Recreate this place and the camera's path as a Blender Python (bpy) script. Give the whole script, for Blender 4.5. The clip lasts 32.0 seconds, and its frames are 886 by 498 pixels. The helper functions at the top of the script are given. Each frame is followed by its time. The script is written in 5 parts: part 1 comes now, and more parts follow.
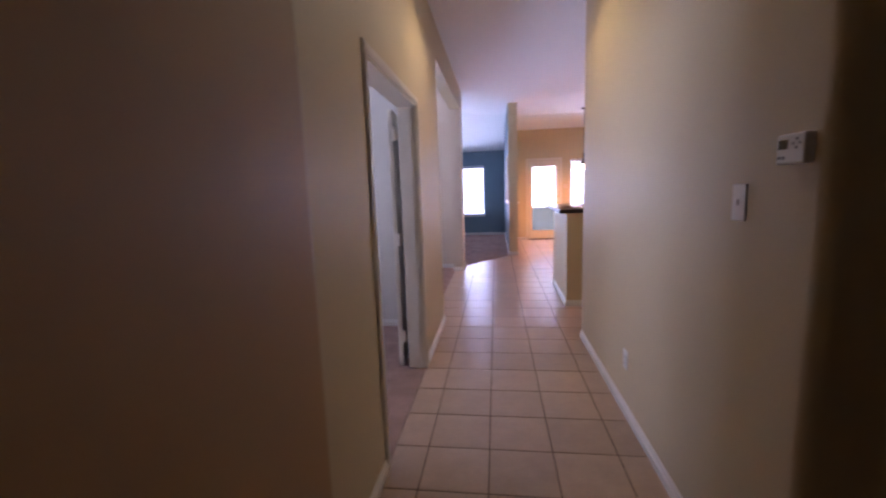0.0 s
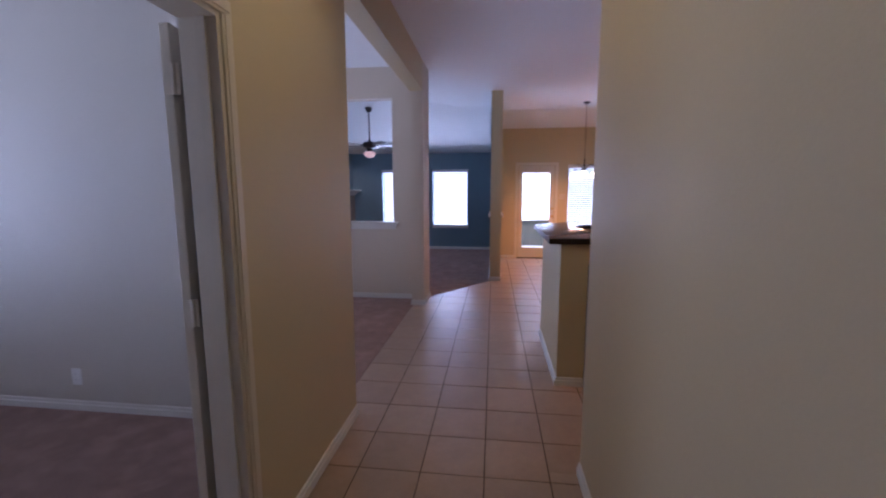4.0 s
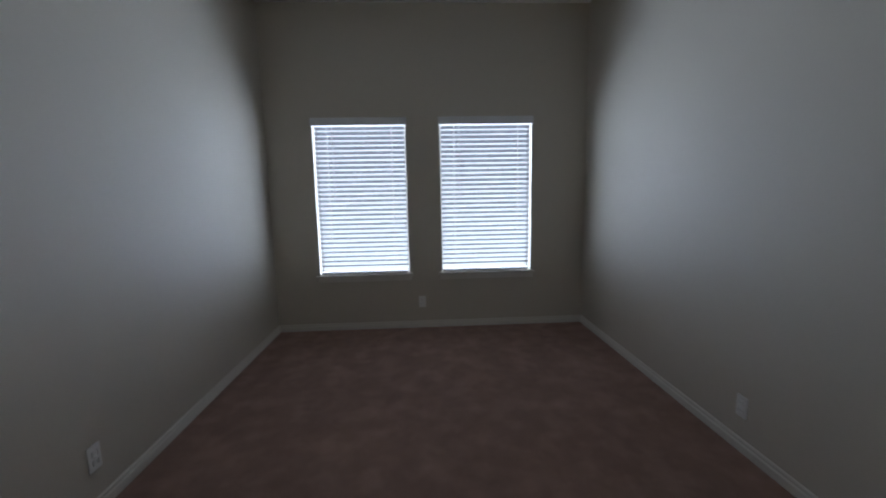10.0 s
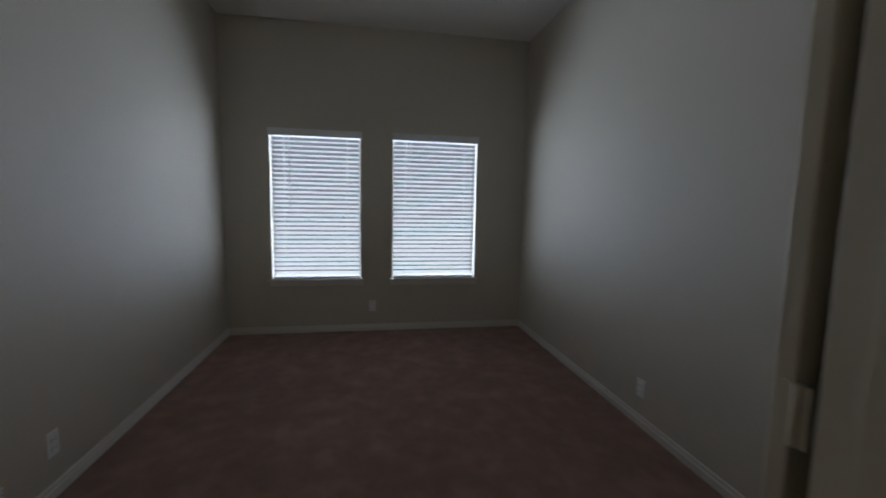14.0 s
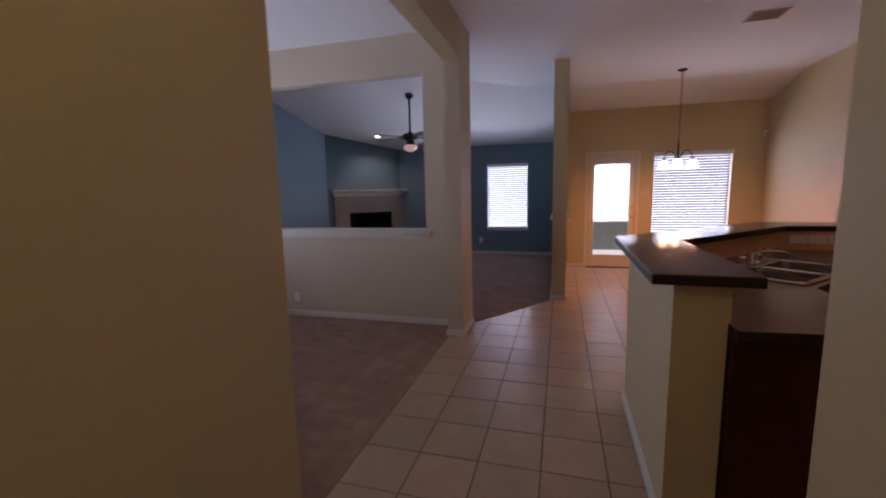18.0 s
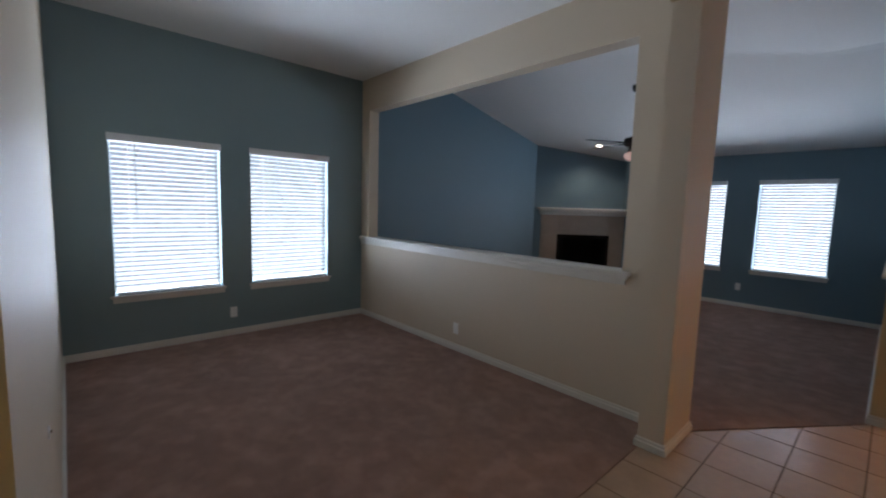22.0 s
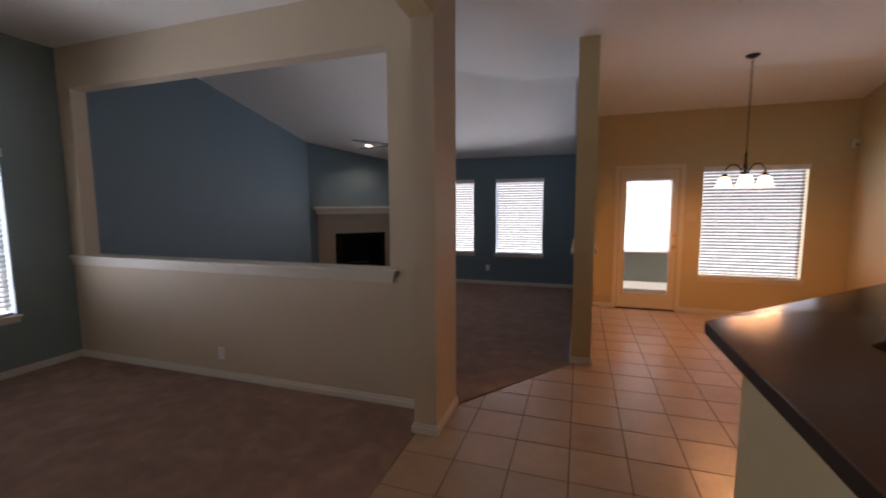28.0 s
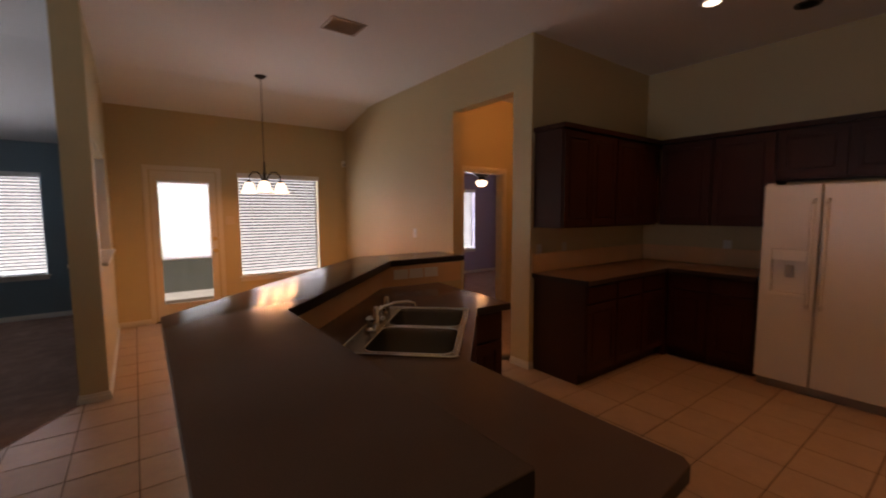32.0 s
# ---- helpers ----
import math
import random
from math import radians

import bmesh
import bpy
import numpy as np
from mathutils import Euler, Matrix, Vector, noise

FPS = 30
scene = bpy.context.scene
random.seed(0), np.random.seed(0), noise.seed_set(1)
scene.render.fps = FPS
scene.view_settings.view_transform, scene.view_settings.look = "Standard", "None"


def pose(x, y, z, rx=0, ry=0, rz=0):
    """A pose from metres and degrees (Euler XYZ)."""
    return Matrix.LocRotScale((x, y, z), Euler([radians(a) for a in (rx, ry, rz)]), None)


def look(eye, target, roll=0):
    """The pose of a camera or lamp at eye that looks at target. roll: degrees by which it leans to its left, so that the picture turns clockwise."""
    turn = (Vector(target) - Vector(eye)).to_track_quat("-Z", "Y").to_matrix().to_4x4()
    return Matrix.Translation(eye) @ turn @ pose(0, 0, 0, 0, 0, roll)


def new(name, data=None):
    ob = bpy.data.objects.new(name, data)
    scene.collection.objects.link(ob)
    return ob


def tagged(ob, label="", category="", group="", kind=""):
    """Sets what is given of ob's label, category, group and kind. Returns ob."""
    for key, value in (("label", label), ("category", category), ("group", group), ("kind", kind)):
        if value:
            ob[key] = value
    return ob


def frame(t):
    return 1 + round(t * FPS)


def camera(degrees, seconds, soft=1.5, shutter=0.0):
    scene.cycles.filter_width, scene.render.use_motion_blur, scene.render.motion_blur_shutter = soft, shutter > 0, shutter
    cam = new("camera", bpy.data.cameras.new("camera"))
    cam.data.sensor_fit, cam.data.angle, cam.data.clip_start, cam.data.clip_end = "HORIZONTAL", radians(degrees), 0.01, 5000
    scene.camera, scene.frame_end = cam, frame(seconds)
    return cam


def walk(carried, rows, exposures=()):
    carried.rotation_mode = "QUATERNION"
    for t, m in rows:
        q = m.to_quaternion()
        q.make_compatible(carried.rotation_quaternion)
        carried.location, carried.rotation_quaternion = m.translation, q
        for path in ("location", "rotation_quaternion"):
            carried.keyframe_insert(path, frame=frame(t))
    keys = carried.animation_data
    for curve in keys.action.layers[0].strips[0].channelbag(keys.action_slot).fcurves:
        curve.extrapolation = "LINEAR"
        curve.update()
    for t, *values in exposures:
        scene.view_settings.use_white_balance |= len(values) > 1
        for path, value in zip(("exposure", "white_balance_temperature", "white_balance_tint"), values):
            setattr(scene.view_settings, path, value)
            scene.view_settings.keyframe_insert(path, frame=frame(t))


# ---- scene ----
cam = camera(94.0, 32.0, soft=2.0, shutter=0.5)
PATH = [
    (0, (0.009, -0.097, 1.421), (-0.25, 1.865, 1.133), -2.0),
    (0.5, (0.068, 0.108, 1.422), (0.062, 2.088, 1.136), -1.7),
    (1, (0.127, 0.322, 1.432), (0.168, 2.304, 1.166), -2.3),
    (1.5, (0.174, 0.572, 1.439), (0.161, 2.555, 1.183), -0.6),
    (2, (0.183, 0.865, 1.446), (0.26, 2.846, 1.185), -0.9),
    (2.5, (0.232, 1.146, 1.443), (0.391, 3.125, 1.201), -1.5),
    (4.5, (0.325, 1.744, 1.471), (-0.121, 3.672, 1.182), 0.2),
    (5, (0.332, 1.733, 1.472), (-0.313, 3.602, 1.167), -0.2),
    (5.5, (0.328, 1.709, 1.461), (-0.529, 3.488, 1.147), -1.4),
    (6, (0.29, 1.694, 1.445), (-0.738, 3.38, 1.126), -2.1),
    (6.5, (0.243, 1.736, 1.419), (-0.919, 3.322, 1.055), -1.4),
    (7, (0.119, 1.875, 1.389), (-1.22, 3.318, 1.031), -1.2),
    (7.5, (-0.003, 2.034, 1.37), (-1.549, 3.246, 0.991), -2.5),
    (8, (-0.133, 2.215, 1.362), (-1.892, 3.096, 0.999), -2.2),
    (8.5, (-0.234, 2.297, 1.332), (-2.11, 2.885, 0.965), -0.7),
    (9, (-0.354, 2.34, 1.341), (-2.278, 2.752, 0.983), 0.4),
    (9.5, (-0.475, 2.384, 1.35), (-2.436, 2.647, 1.056), -1.1),
    (10, (-0.534, 2.401, 1.369), (-2.513, 2.499, 1.094), -1.1),
    (10.5, (-0.593, 2.418, 1.388), (-2.579, 2.385, 1.146), -0.9),
    (11, (-0.586, 2.412, 1.388), (-2.575, 2.393, 1.184), 0.0),
    (11.5, (-0.578, 2.406, 1.388), (-2.567, 2.406, 1.18), 0.4),
    (12, (-0.57, 2.401, 1.388), (-2.558, 2.408, 1.177), 0.5),
    (12.5, (-0.506, 2.378, 1.38), (-2.496, 2.388, 1.181), 0.8),
    (13, (-0.442, 2.354, 1.371), (-2.433, 2.429, 1.187), 1.1),
    (13.5, (-0.379, 2.331, 1.362), (-2.358, 2.527, 1.15), 1.0),
    (14, (-0.233, 2.361, 1.357), (-2.191, 2.708, 1.144), 1.1),
    (14.5, (-0.087, 2.391, 1.352), (-1.956, 3.052, 1.088), 1.1),
    (15, (-0.011, 2.433, 1.379), (-1.684, 3.5, 1.125), 2.4),
    (15.5, (0.064, 2.476, 1.407), (-1.285, 3.925, 1.125), 0.8),
    (17.5, (0.321, 2.789, 1.487), (-0.375, 4.649, 1.249), 0.3),
    (18, (0.366, 2.967, 1.483), (-0.178, 4.871, 1.204), -1.2),
    (18.5, (0.377, 3.152, 1.494), (-0.005, 5.1, 1.249), -0.4),
    (19, (0.396, 3.343, 1.502), (0.078, 5.301, 1.243), -0.4),
    (19.5, (0.454, 3.579, 1.501), (-0.025, 5.509, 1.29), -0.9),
    (20, (0.445, 3.791, 1.508), (-0.215, 5.67, 1.316), 0.4),
    (20.5, (0.345, 3.965, 1.509), (-0.463, 5.79, 1.376), 0.9),
    (21, (0.286, 4.109, 1.482), (-0.749, 5.81, 1.292), 0.2),
    (21.5, (0.268, 4.233, 1.489), (-1.026, 5.744, 1.285), 1.6),
    (22, (0.265, 4.272, 1.494), (-1.201, 5.617, 1.291), 1.7),
    (22.5, (0.265, 4.301, 1.48), (-1.3, 5.526, 1.253), 0.5),
    (23, (0.247, 4.298, 1.488), (-1.375, 5.442, 1.245), 0.1),
    (23.5, (0.232, 4.29, 1.482), (-1.424, 5.379, 1.218), -0.5),
    (24, (0.236, 4.305, 1.49), (-1.44, 5.366, 1.235), -0.5),
    (24.5, (0.245, 4.327, 1.491), (-1.394, 5.446, 1.247), 0.1),
    (26.5, (0.202, 4.396, 1.533), (-0.93, 6.031, 1.316), -1.2),
    (27, (0.224, 4.414, 1.538), (-0.757, 6.144, 1.328), -0.6),
    (27.5, (0.271, 4.428, 1.542), (-0.541, 6.243, 1.333), -0.4),
    (28, (0.311, 4.43, 1.545), (-0.314, 6.318, 1.339), -0.3),
    (28.5, (0.364, 4.447, 1.542), (-0.075, 6.39, 1.358), -0.4),
    (29, (0.417, 4.452, 1.541), (0.201, 6.43, 1.346), -0.2),
    (29.5, (0.461, 4.457, 1.541), (0.477, 6.448, 1.353), 0.2),
    (30, (0.506, 4.442, 1.537), (0.74, 6.421, 1.363), 0.4),
    (30.5, (0.551, 4.436, 1.541), (1.027, 6.371, 1.369), 0.5),
    (31, (0.592, 4.425, 1.535), (1.296, 6.29, 1.378), 0.7),
    (31.5, (0.658, 4.402, 1.514), (1.64, 6.136, 1.342), 1.2),
    (32, (0.686, 4.38, 1.494), (1.875, 5.978, 1.314), -0.2),
]
EXPOSURES = [(0, 1.05, 5300, 43), (1, 1.0, 5000, 42), (2, 0.45, 5000, 44), (4.5, 0.15, 5100, 35), (6, 0.25, 5100, 36), (8, 0.1, 5600, 18), (10.5, -0.8, 5700, 14), (13.5, -1.05, 5850, 13), (15, -0.85, 6100, 15),
             (17.5, -0.4, 6000, 35), (20, -0.3, 5900, 26), (22, -0.3, 5900, 14), (24, -0.4, 6500, 14), (28, -0.55, 7000, 26), (32, -0.8, 7400, 27)]
walk(cam, [(t, look(eye, target, roll)) for t, eye, target, roll in PATH], EXPOSURES)

# ---- world and daylight ----
world = bpy.data.worlds.new("sky")
scene.world = world
world.use_nodes = True
wn = world.node_tree.nodes
sky = wn.new("ShaderNodeTexSky")
sky.sky_type, sky.sun_disc = "NISHITA", False
sky.sun_elevation, sky.sun_rotation = radians(73), radians(188)
world.node_tree.links.new(sky.outputs[0], wn["Background"].inputs[0])
wn["Background"].inputs[1].default_value = 0.1
sun = new("sun", bpy.data.lights.new("sun", "SUN"))
sun.data.energy, sun.data.angle, sun.data.color = 5.0, radians(0.6), (1.0, 0.95, 0.88)
sun.matrix_world = look((0, 0, 20), (0.8, 6, 0))


def window_light(x, y, z, w, h, facing, power, color=(0.77, 0.88, 1.0)):
    """The daylight at a window opening; facing is the way it shines."""
    lamp = bpy.data.lights.new("window_daylight", "AREA")
    lamp.shape, lamp.size, lamp.size_y, lamp.energy, lamp.color = "RECTANGLE", w, h, power, color
    ob = new("window_daylight", lamp)
    ob.matrix_world = look((x, y, z), (x + facing[0], y + facing[1], z))
    return ob


def bulb(x, y, z, power, radius=0.04, color=(1.0, 0.45, 0.16)):
    lamp = bpy.data.lights.new("bulb_light", "POINT")
    lamp.energy, lamp.shadow_soft_size, lamp.color = power, radius, color
    ob = new("bulb_light", lamp)
    ob.location = (x, y, z)
    return ob


def downlight(x, y, z, power, degrees, color=(1.0, 0.60, 0.28)):
    lamp = bpy.data.lights.new("can_light", "SPOT")
    lamp.energy, lamp.spot_size, lamp.spot_blend, lamp.shadow_soft_size, lamp.color = power, radians(degrees), 0.6, 0.05, color
    ob = new("can_light", lamp)
    ob.location = (x, y, z)
    return ob


# strengths of the daylight in the windows, by side of the house, and of the lit lamps
SKY_W, SKY_D, SKY_N, SKY_B = 52, 66, 58, 42
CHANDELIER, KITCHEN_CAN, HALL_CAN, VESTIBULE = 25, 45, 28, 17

# ---- materials ----
def material(name, color, rough=0.6, metal=0.0, grain=0.0, grain_scale=200.0, blotch=0.05, blotch_scale=3.0, bump=0.0, bump_scale=150.0, mid=0.0, mid_scale=9.0,
             random_shift=0.0, island_shift=0.0, spec=0.5, transmission=0.0, marks=0.0, marks_scale=4.0):
    """A procedural surface: base colour varied by large blotches and fine grain, with fine relief."""
    mat = bpy.data.materials.new(name)
    mat.use_nodes = True
    nodes, links = mat.node_tree.nodes, mat.node_tree.links
    bsdf = nodes["Principled BSDF"]
    bsdf.inputs["Roughness"].default_value = rough
    bsdf.inputs["Metallic"].default_value = metal
    bsdf.inputs["Specular IOR Level"].default_value = spec
    bsdf.inputs["Transmission Weight"].default_value = transmission
    coord = nodes.new("ShaderNodeTexCoord")
    place, value = coord.outputs["Object"], None
    if random_shift:
        # every piece takes its pattern from another spot
        spread, info = nodes.new("ShaderNodeVectorMath"), nodes.new("ShaderNodeObjectInfo")
        spread.operation = "MULTIPLY_ADD"
        links.new(info.outputs["Random"], spread.inputs[0])
        spread.inputs[1].default_value = (37.0, 53.0, 11.0)
        links.new(coord.outputs["Object"], spread.inputs[2])
        place = spread.outputs[0]

    def noise_of(scale, detail):
        tex = nodes.new("ShaderNodeTexNoise")
        tex.inputs["Scale"].default_value, tex.inputs["Detail"].default_value = scale, detail
        links.new(place, tex.inputs["Vector"])
        return tex.outputs["Fac"]

    def math_node(op, a, b):
        n = nodes.new("ShaderNodeMath")
        n.operation = op
        for k, v in enumerate((a, b)):
            if isinstance(v, (int, float)):
                n.inputs[k].default_value = v
            else:
                links.new(v, n.inputs[k])
        return n.outputs[0]

    terms = [(blotch, blotch_scale, 3.0), (mid, mid_scale, 5.0), (grain, grain_scale, 2.0)]
    for amount, scale, detail in terms:
        if amount:
            t = math_node("MULTIPLY_ADD", noise_of(scale, detail), 2 * amount)
            t.node.inputs[2].default_value = 1 - amount
            value = t if value is None else math_node("MULTIPLY", value, t)
    if marks:
        # trodden patches with ragged edges
        ramp = nodes.new("ShaderNodeMapRange")
        ramp.interpolation_type = "SMOOTHSTEP"
        for k, v in enumerate((0.42, 0.68, 1 - 0.6 * marks, 1 + marks)):
            ramp.inputs[k + 1].default_value = v
        links.new(noise_of(marks_scale, 9.0), ramp.inputs[0])
        value = ramp.outputs[0] if value is None else math_node("MULTIPLY", value, ramp.outputs[0])
    if random_shift or island_shift:
        src = nodes.new("ShaderNodeObjectInfo").outputs["Random"] if random_shift else nodes.new("ShaderNodeNewGeometry").outputs["Random Per Island"]
        amount = random_shift or island_shift
        t = math_node("MULTIPLY_ADD", src, 2 * amount)
        t.node.inputs[2].default_value = 1 - amount
        value = t if value is None else math_node("MULTIPLY", value, t)
    if value is None:
        bsdf.inputs["Base Color"].default_value = (*color, 1)
    else:
        hsv = nodes.new("ShaderNodeHueSaturation")
        hsv.inputs["Color"].default_value = (*color, 1)
        links.new(value, hsv.inputs["Value"])
        links.new(hsv.outputs[0], bsdf.inputs["Base Color"])
    if bump:
        b = nodes.new("ShaderNodeBump")
        b.inputs["Strength"].default_value, b.inputs["Distance"].default_value = bump, 0.004
        links.new(noise_of(bump_scale, 3.0), b.inputs["Height"])
        links.new(b.outputs[0], bsdf.inputs["Normal"])
    return mat


def paint(name, color, rough=0.55):
    return material(name, color, rough, blotch=0.03, blotch_scale=1.2, grain=0.015, grain_scale=90, bump=0.15, bump_scale=110)


BEIGE = paint("beige_wall_paint", (0.56, 0.460, 0.265))
# foyer tan, deepened and warmed to hold the wall's dim shade
SHADED_TAN = paint("shaded_tan_foyer_paint", (0.42, 0.262, 0.105))
GREIGE = paint("greige_wall_paint", (0.55, 0.505, 0.42))
TEAL = paint("teal_wall_paint", (0.21, 0.285, 0.295))
BLUE = paint("blue_wall_paint", (0.148, 0.222, 0.262))
PURPLE = paint("purple_wall_paint", (0.33, 0.29, 0.38))
CEILING = paint("white_ceiling_paint", (0.79, 0.78, 0.75), 0.8)
CREAM = material("cream_door_paint", (0.68, 0.61, 0.48), 0.38, blotch=0.03, blotch_scale=4, grain=0.02, grain_scale=60)
DINING = paint("warm_cream_wall_paint", (0.575, 0.487, 0.368))
TRIM = material("white_trim_paint", (0.66, 0.63, 0.56), 0.35, blotch=0.03, blotch_scale=4)
CARPET = material("brown_carpet", (0.330, 0.213, 0.168), 1.0, blotch=0.22, blotch_scale=1.6, mid=0.25, mid_scale=9.0, marks=0.13, marks_scale=5.5, grain=0.35, grain_scale=260, bump=1.0, bump_scale=320, spec=0.1)
sheen = CARPET.node_tree.nodes["Principled BSDF"].inputs
sheen["Sheen Weight"].default_value, sheen["Sheen Roughness"].default_value = 0.10, 0.35
GROUT = material("dark_grout", (0.12, 0.085, 0.06), 0.95, grain=0.2, grain_scale=120, spec=0.05)
TILE = material("beige_floor_tile", (0.42, 0.30, 0.205), 0.30, blotch=0.14, blotch_scale=7, mid=0.08, mid_scale=24, grain=0.06, grain_scale=70, bump=0.06, bump_scale=25, random_shift=0.07)
WOOD = material("dark_cherry_cabinet_wood", (0.040, 0.0115, 0.0065), 0.40, blotch=0.25, blotch_scale=6, grain=0.2, grain_scale=40, spec=0.22)
COUNTER = material("dark_brown_laminate", (0.140, 0.088, 0.066), 0.18, blotch=0.15, blotch_scale=5, grain=0.25, grain_scale=400, spec=0.10)
EDGE = material("dark_laminate_edge", (0.030, 0.021, 0.017), 0.4, blotch=0.1, grain=0.2, grain_scale=300, spec=0.15)
SPLASH = material("tan_backsplash", (0.72, 0.46, 0.25), 0.4, blotch=0.10, blotch_scale=6)
WHITE = material("white_plastic", (0.78, 0.77, 0.74), 0.35, blotch=0.0)
FRIDGE = material("white_enamel", (0.72, 0.71, 0.69), 0.25, blotch=0.02, bump=0.08, bump_scale=300)
STEEL = material("brushed_stainless_steel", (0.34, 0.32, 0.30), 0.26, 1.0, blotch=0.06, grain=0.05)
CHROME = material("chrome", (0.72, 0.70, 0.67), 0.09, 1.0, blotch=0.0)
BRONZE = material("dark_bronze_metal", (0.030, 0.020, 0.015), 0.45, 0.6, blotch=0.1)
BRASS = material("brass", (0.65, 0.45, 0.18), 0.3, 1.0, blotch=0.0)
DARK = material("black_firebox", (0.010, 0.009, 0.008), 0.9, blotch=0.2, spec=0.1)
STONE = material("tan_hearth_tile", (0.34, 0.28, 0.22), 0.5, blotch=0.12, blotch_scale=7, grain=0.08, grain_scale=60)
TAN = material("tan_metal_paint", (0.42, 0.33, 0.25), 0.5, blotch=0.05)
ALMOND = material("almond_plastic", (0.60, 0.50, 0.36), 0.4, blotch=0.0)
GREY = material("grey_plastic", (0.30, 0.30, 0.29), 0.5, blotch=0.0)
LCD = material("dark_display", (0.05, 0.055, 0.05), 0.2, blotch=0.0)
BULB_GLASS = bpy.data.materials.new("frosted_lamp_glass")
BULB_GLASS.use_nodes = True
BULB_GLASS.node_tree.nodes["Principled BSDF"].inputs["Base Color"].default_value = (0.9, 0.82, 0.7, 1)
BULB_GLASS.node_tree.nodes["Principled BSDF"].inputs["Emission Color"].default_value = (1.0, 0.80, 0.55, 1)
BULB_GLASS.node_tree.nodes["Principled BSDF"].inputs["Emission Strength"].default_value = 5.0


def glow(name, base, color, strength):
    mat = bpy.data.materials.new(name)
    mat.use_nodes = True
    bsdf = mat.node_tree.nodes["Principled BSDF"]
    bsdf.inputs["Base Color"].default_value = (*base, 1)
    bsdf.inputs["Emission Color"].default_value = (*color, 1)
    bsdf.inputs["Emission Strength"].default_value = strength
    return mat


def translucent(name, color, share):
    """Thin white plastic or cloth that lets part of the light through."""
    mat = bpy.data.materials.new(name)
    mat.use_nodes = True
    nodes, links = mat.node_tree.nodes, mat.node_tree.links
    mix, thin = nodes.new("ShaderNodeMixShader"), nodes.new("ShaderNodeBsdfTranslucent")
    thin.inputs["Color"].default_value = (*color, 1)
    nodes["Principled BSDF"].inputs["Base Color"].default_value = (*color, 1)
    nodes["Principled BSDF"].inputs["Roughness"].default_value = 0.45
    mix.inputs[0].default_value = share
    links.new(nodes["Principled BSDF"].outputs[0], mix.inputs[1])
    links.new(thin.outputs[0], mix.inputs[2])
    links.new(mix.outputs[0], nodes["Material Output"].inputs[0])
    return mat


AMBER_GLASS = glow("amber_lamp_glass", (0.75, 0.55, 0.48), (1.0, 0.60, 0.45), 0.4)
CAN_GLOW = glow("can_lamp_face", (0.9, 0.85, 0.75), (1.0, 0.85, 0.65), 6.0)
BLIND = translucent("white_blind_rail", (0.78, 0.78, 0.78), 0.10)
# white slats coloured dark grey to carry their shade against the daylight
SLAT = translucent("white_slat_shaded_grey", (0.135, 0.133, 0.142), 0.05)
SHADE = translucent("white_pleated_cloth", (0.85, 0.85, 0.84), 0.6)
GLASS = material("window_glass", (0.80, 0.85, 0.86), 0.02, blotch=0.0, transmission=1.0)
CLEAR = material("clear_door_glass", (0.9, 0.95, 0.93), 0.02, blotch=0.0, transmission=1.0)
# the sun reaches these boards; their shade is mixed into the dark grey
FENCE = material("shaded_weathered_fence_wood", (0.15, 0.16, 0.14), 0.9, blotch=0.2, blotch_scale=4, grain=0.2, grain_scale=30, random_shift=0.06)
TILE_REST = material("beige_floor_tile_far", (0.42, 0.30, 0.205), 0.30, blotch=0.14, blotch_scale=7, mid=0.08, mid_scale=24, grain=0.06, grain_scale=70, bump=0.06, bump_scale=25, island_shift=0.07)


# ---- mesh helpers ----
def mesh_object(name, verts, faces, mat=None, parent=None, label="", smooth=False):
    me = bpy.data.meshes.new(name)
    me.from_pydata(verts, [], faces)
    for m in (mat if isinstance(mat, (list, tuple)) else [mat] if mat else []):
        me.materials.append(m)
    if smooth:
        me.shade_smooth()
    ob = new(name, me)
    if parent:
        ob.parent = parent
    if label:
        tagged(ob, label)
    return ob


def part(name, bm, mat, parent=None, label="", smooth=False):
    """Links a bmesh as one mesh object under a thing or a part."""
    bmesh.ops.recalc_face_normals(bm, faces=bm.faces[:])
    me = bpy.data.meshes.new(name)
    bm.to_mesh(me)
    bm.free()
    me.materials.append(mat)
    if smooth:
        me.shade_smooth()
        me.set_sharp_from_angle(angle=radians(40))
    ob = new(name, me)
    if parent:
        ob.parent = parent
    if label:
        tagged(ob, label)
    return ob


def box_bm(x0, y0, z0, x1, y1, z1, bevel=0.0, bm=None):
    bm = bm or bmesh.new()
    made = bmesh.ops.create_cube(bm, size=1.0)
    vs = made["verts"]
    for v in vs:
        v.co = Vector(((x0 + x1) / 2 + v.co.x * (x1 - x0), (y0 + y1) / 2 + v.co.y * (y1 - y0), (z0 + z1) / 2 + v.co.z * (z1 - z0)))
    if bevel:
        bmesh.ops.bevel(bm, geom=list({e for v in vs for e in v.link_edges}), offset=bevel, segments=2, affect="EDGES", profile=0.5)
    return bm


def prism_bm(points, z0, z1, bevel=0.0, bm=None):
    """A polygon of the plan raised from z0 to z1."""
    bm = bm or bmesh.new()
    low = [bm.verts.new((x, y, z0)) for x, y in points]
    top = [bm.verts.new((x, y, z1)) for x, y in points]
    n = len(points)
    bm.faces.new(low[::-1]), bm.faces.new(top)
    for k in range(n):
        bm.faces.new((low[k], low[(k + 1) % n], top[(k + 1) % n], top[k]))
    if bevel:
        bmesh.ops.bevel(bm, geom=[e for e in bm.edges if e.verts[0] in top and e.verts[1] in top or e.verts[0] in low and e.verts[1] in low],
                        offset=bevel, segments=3, affect="EDGES", profile=0.5)
    return bm


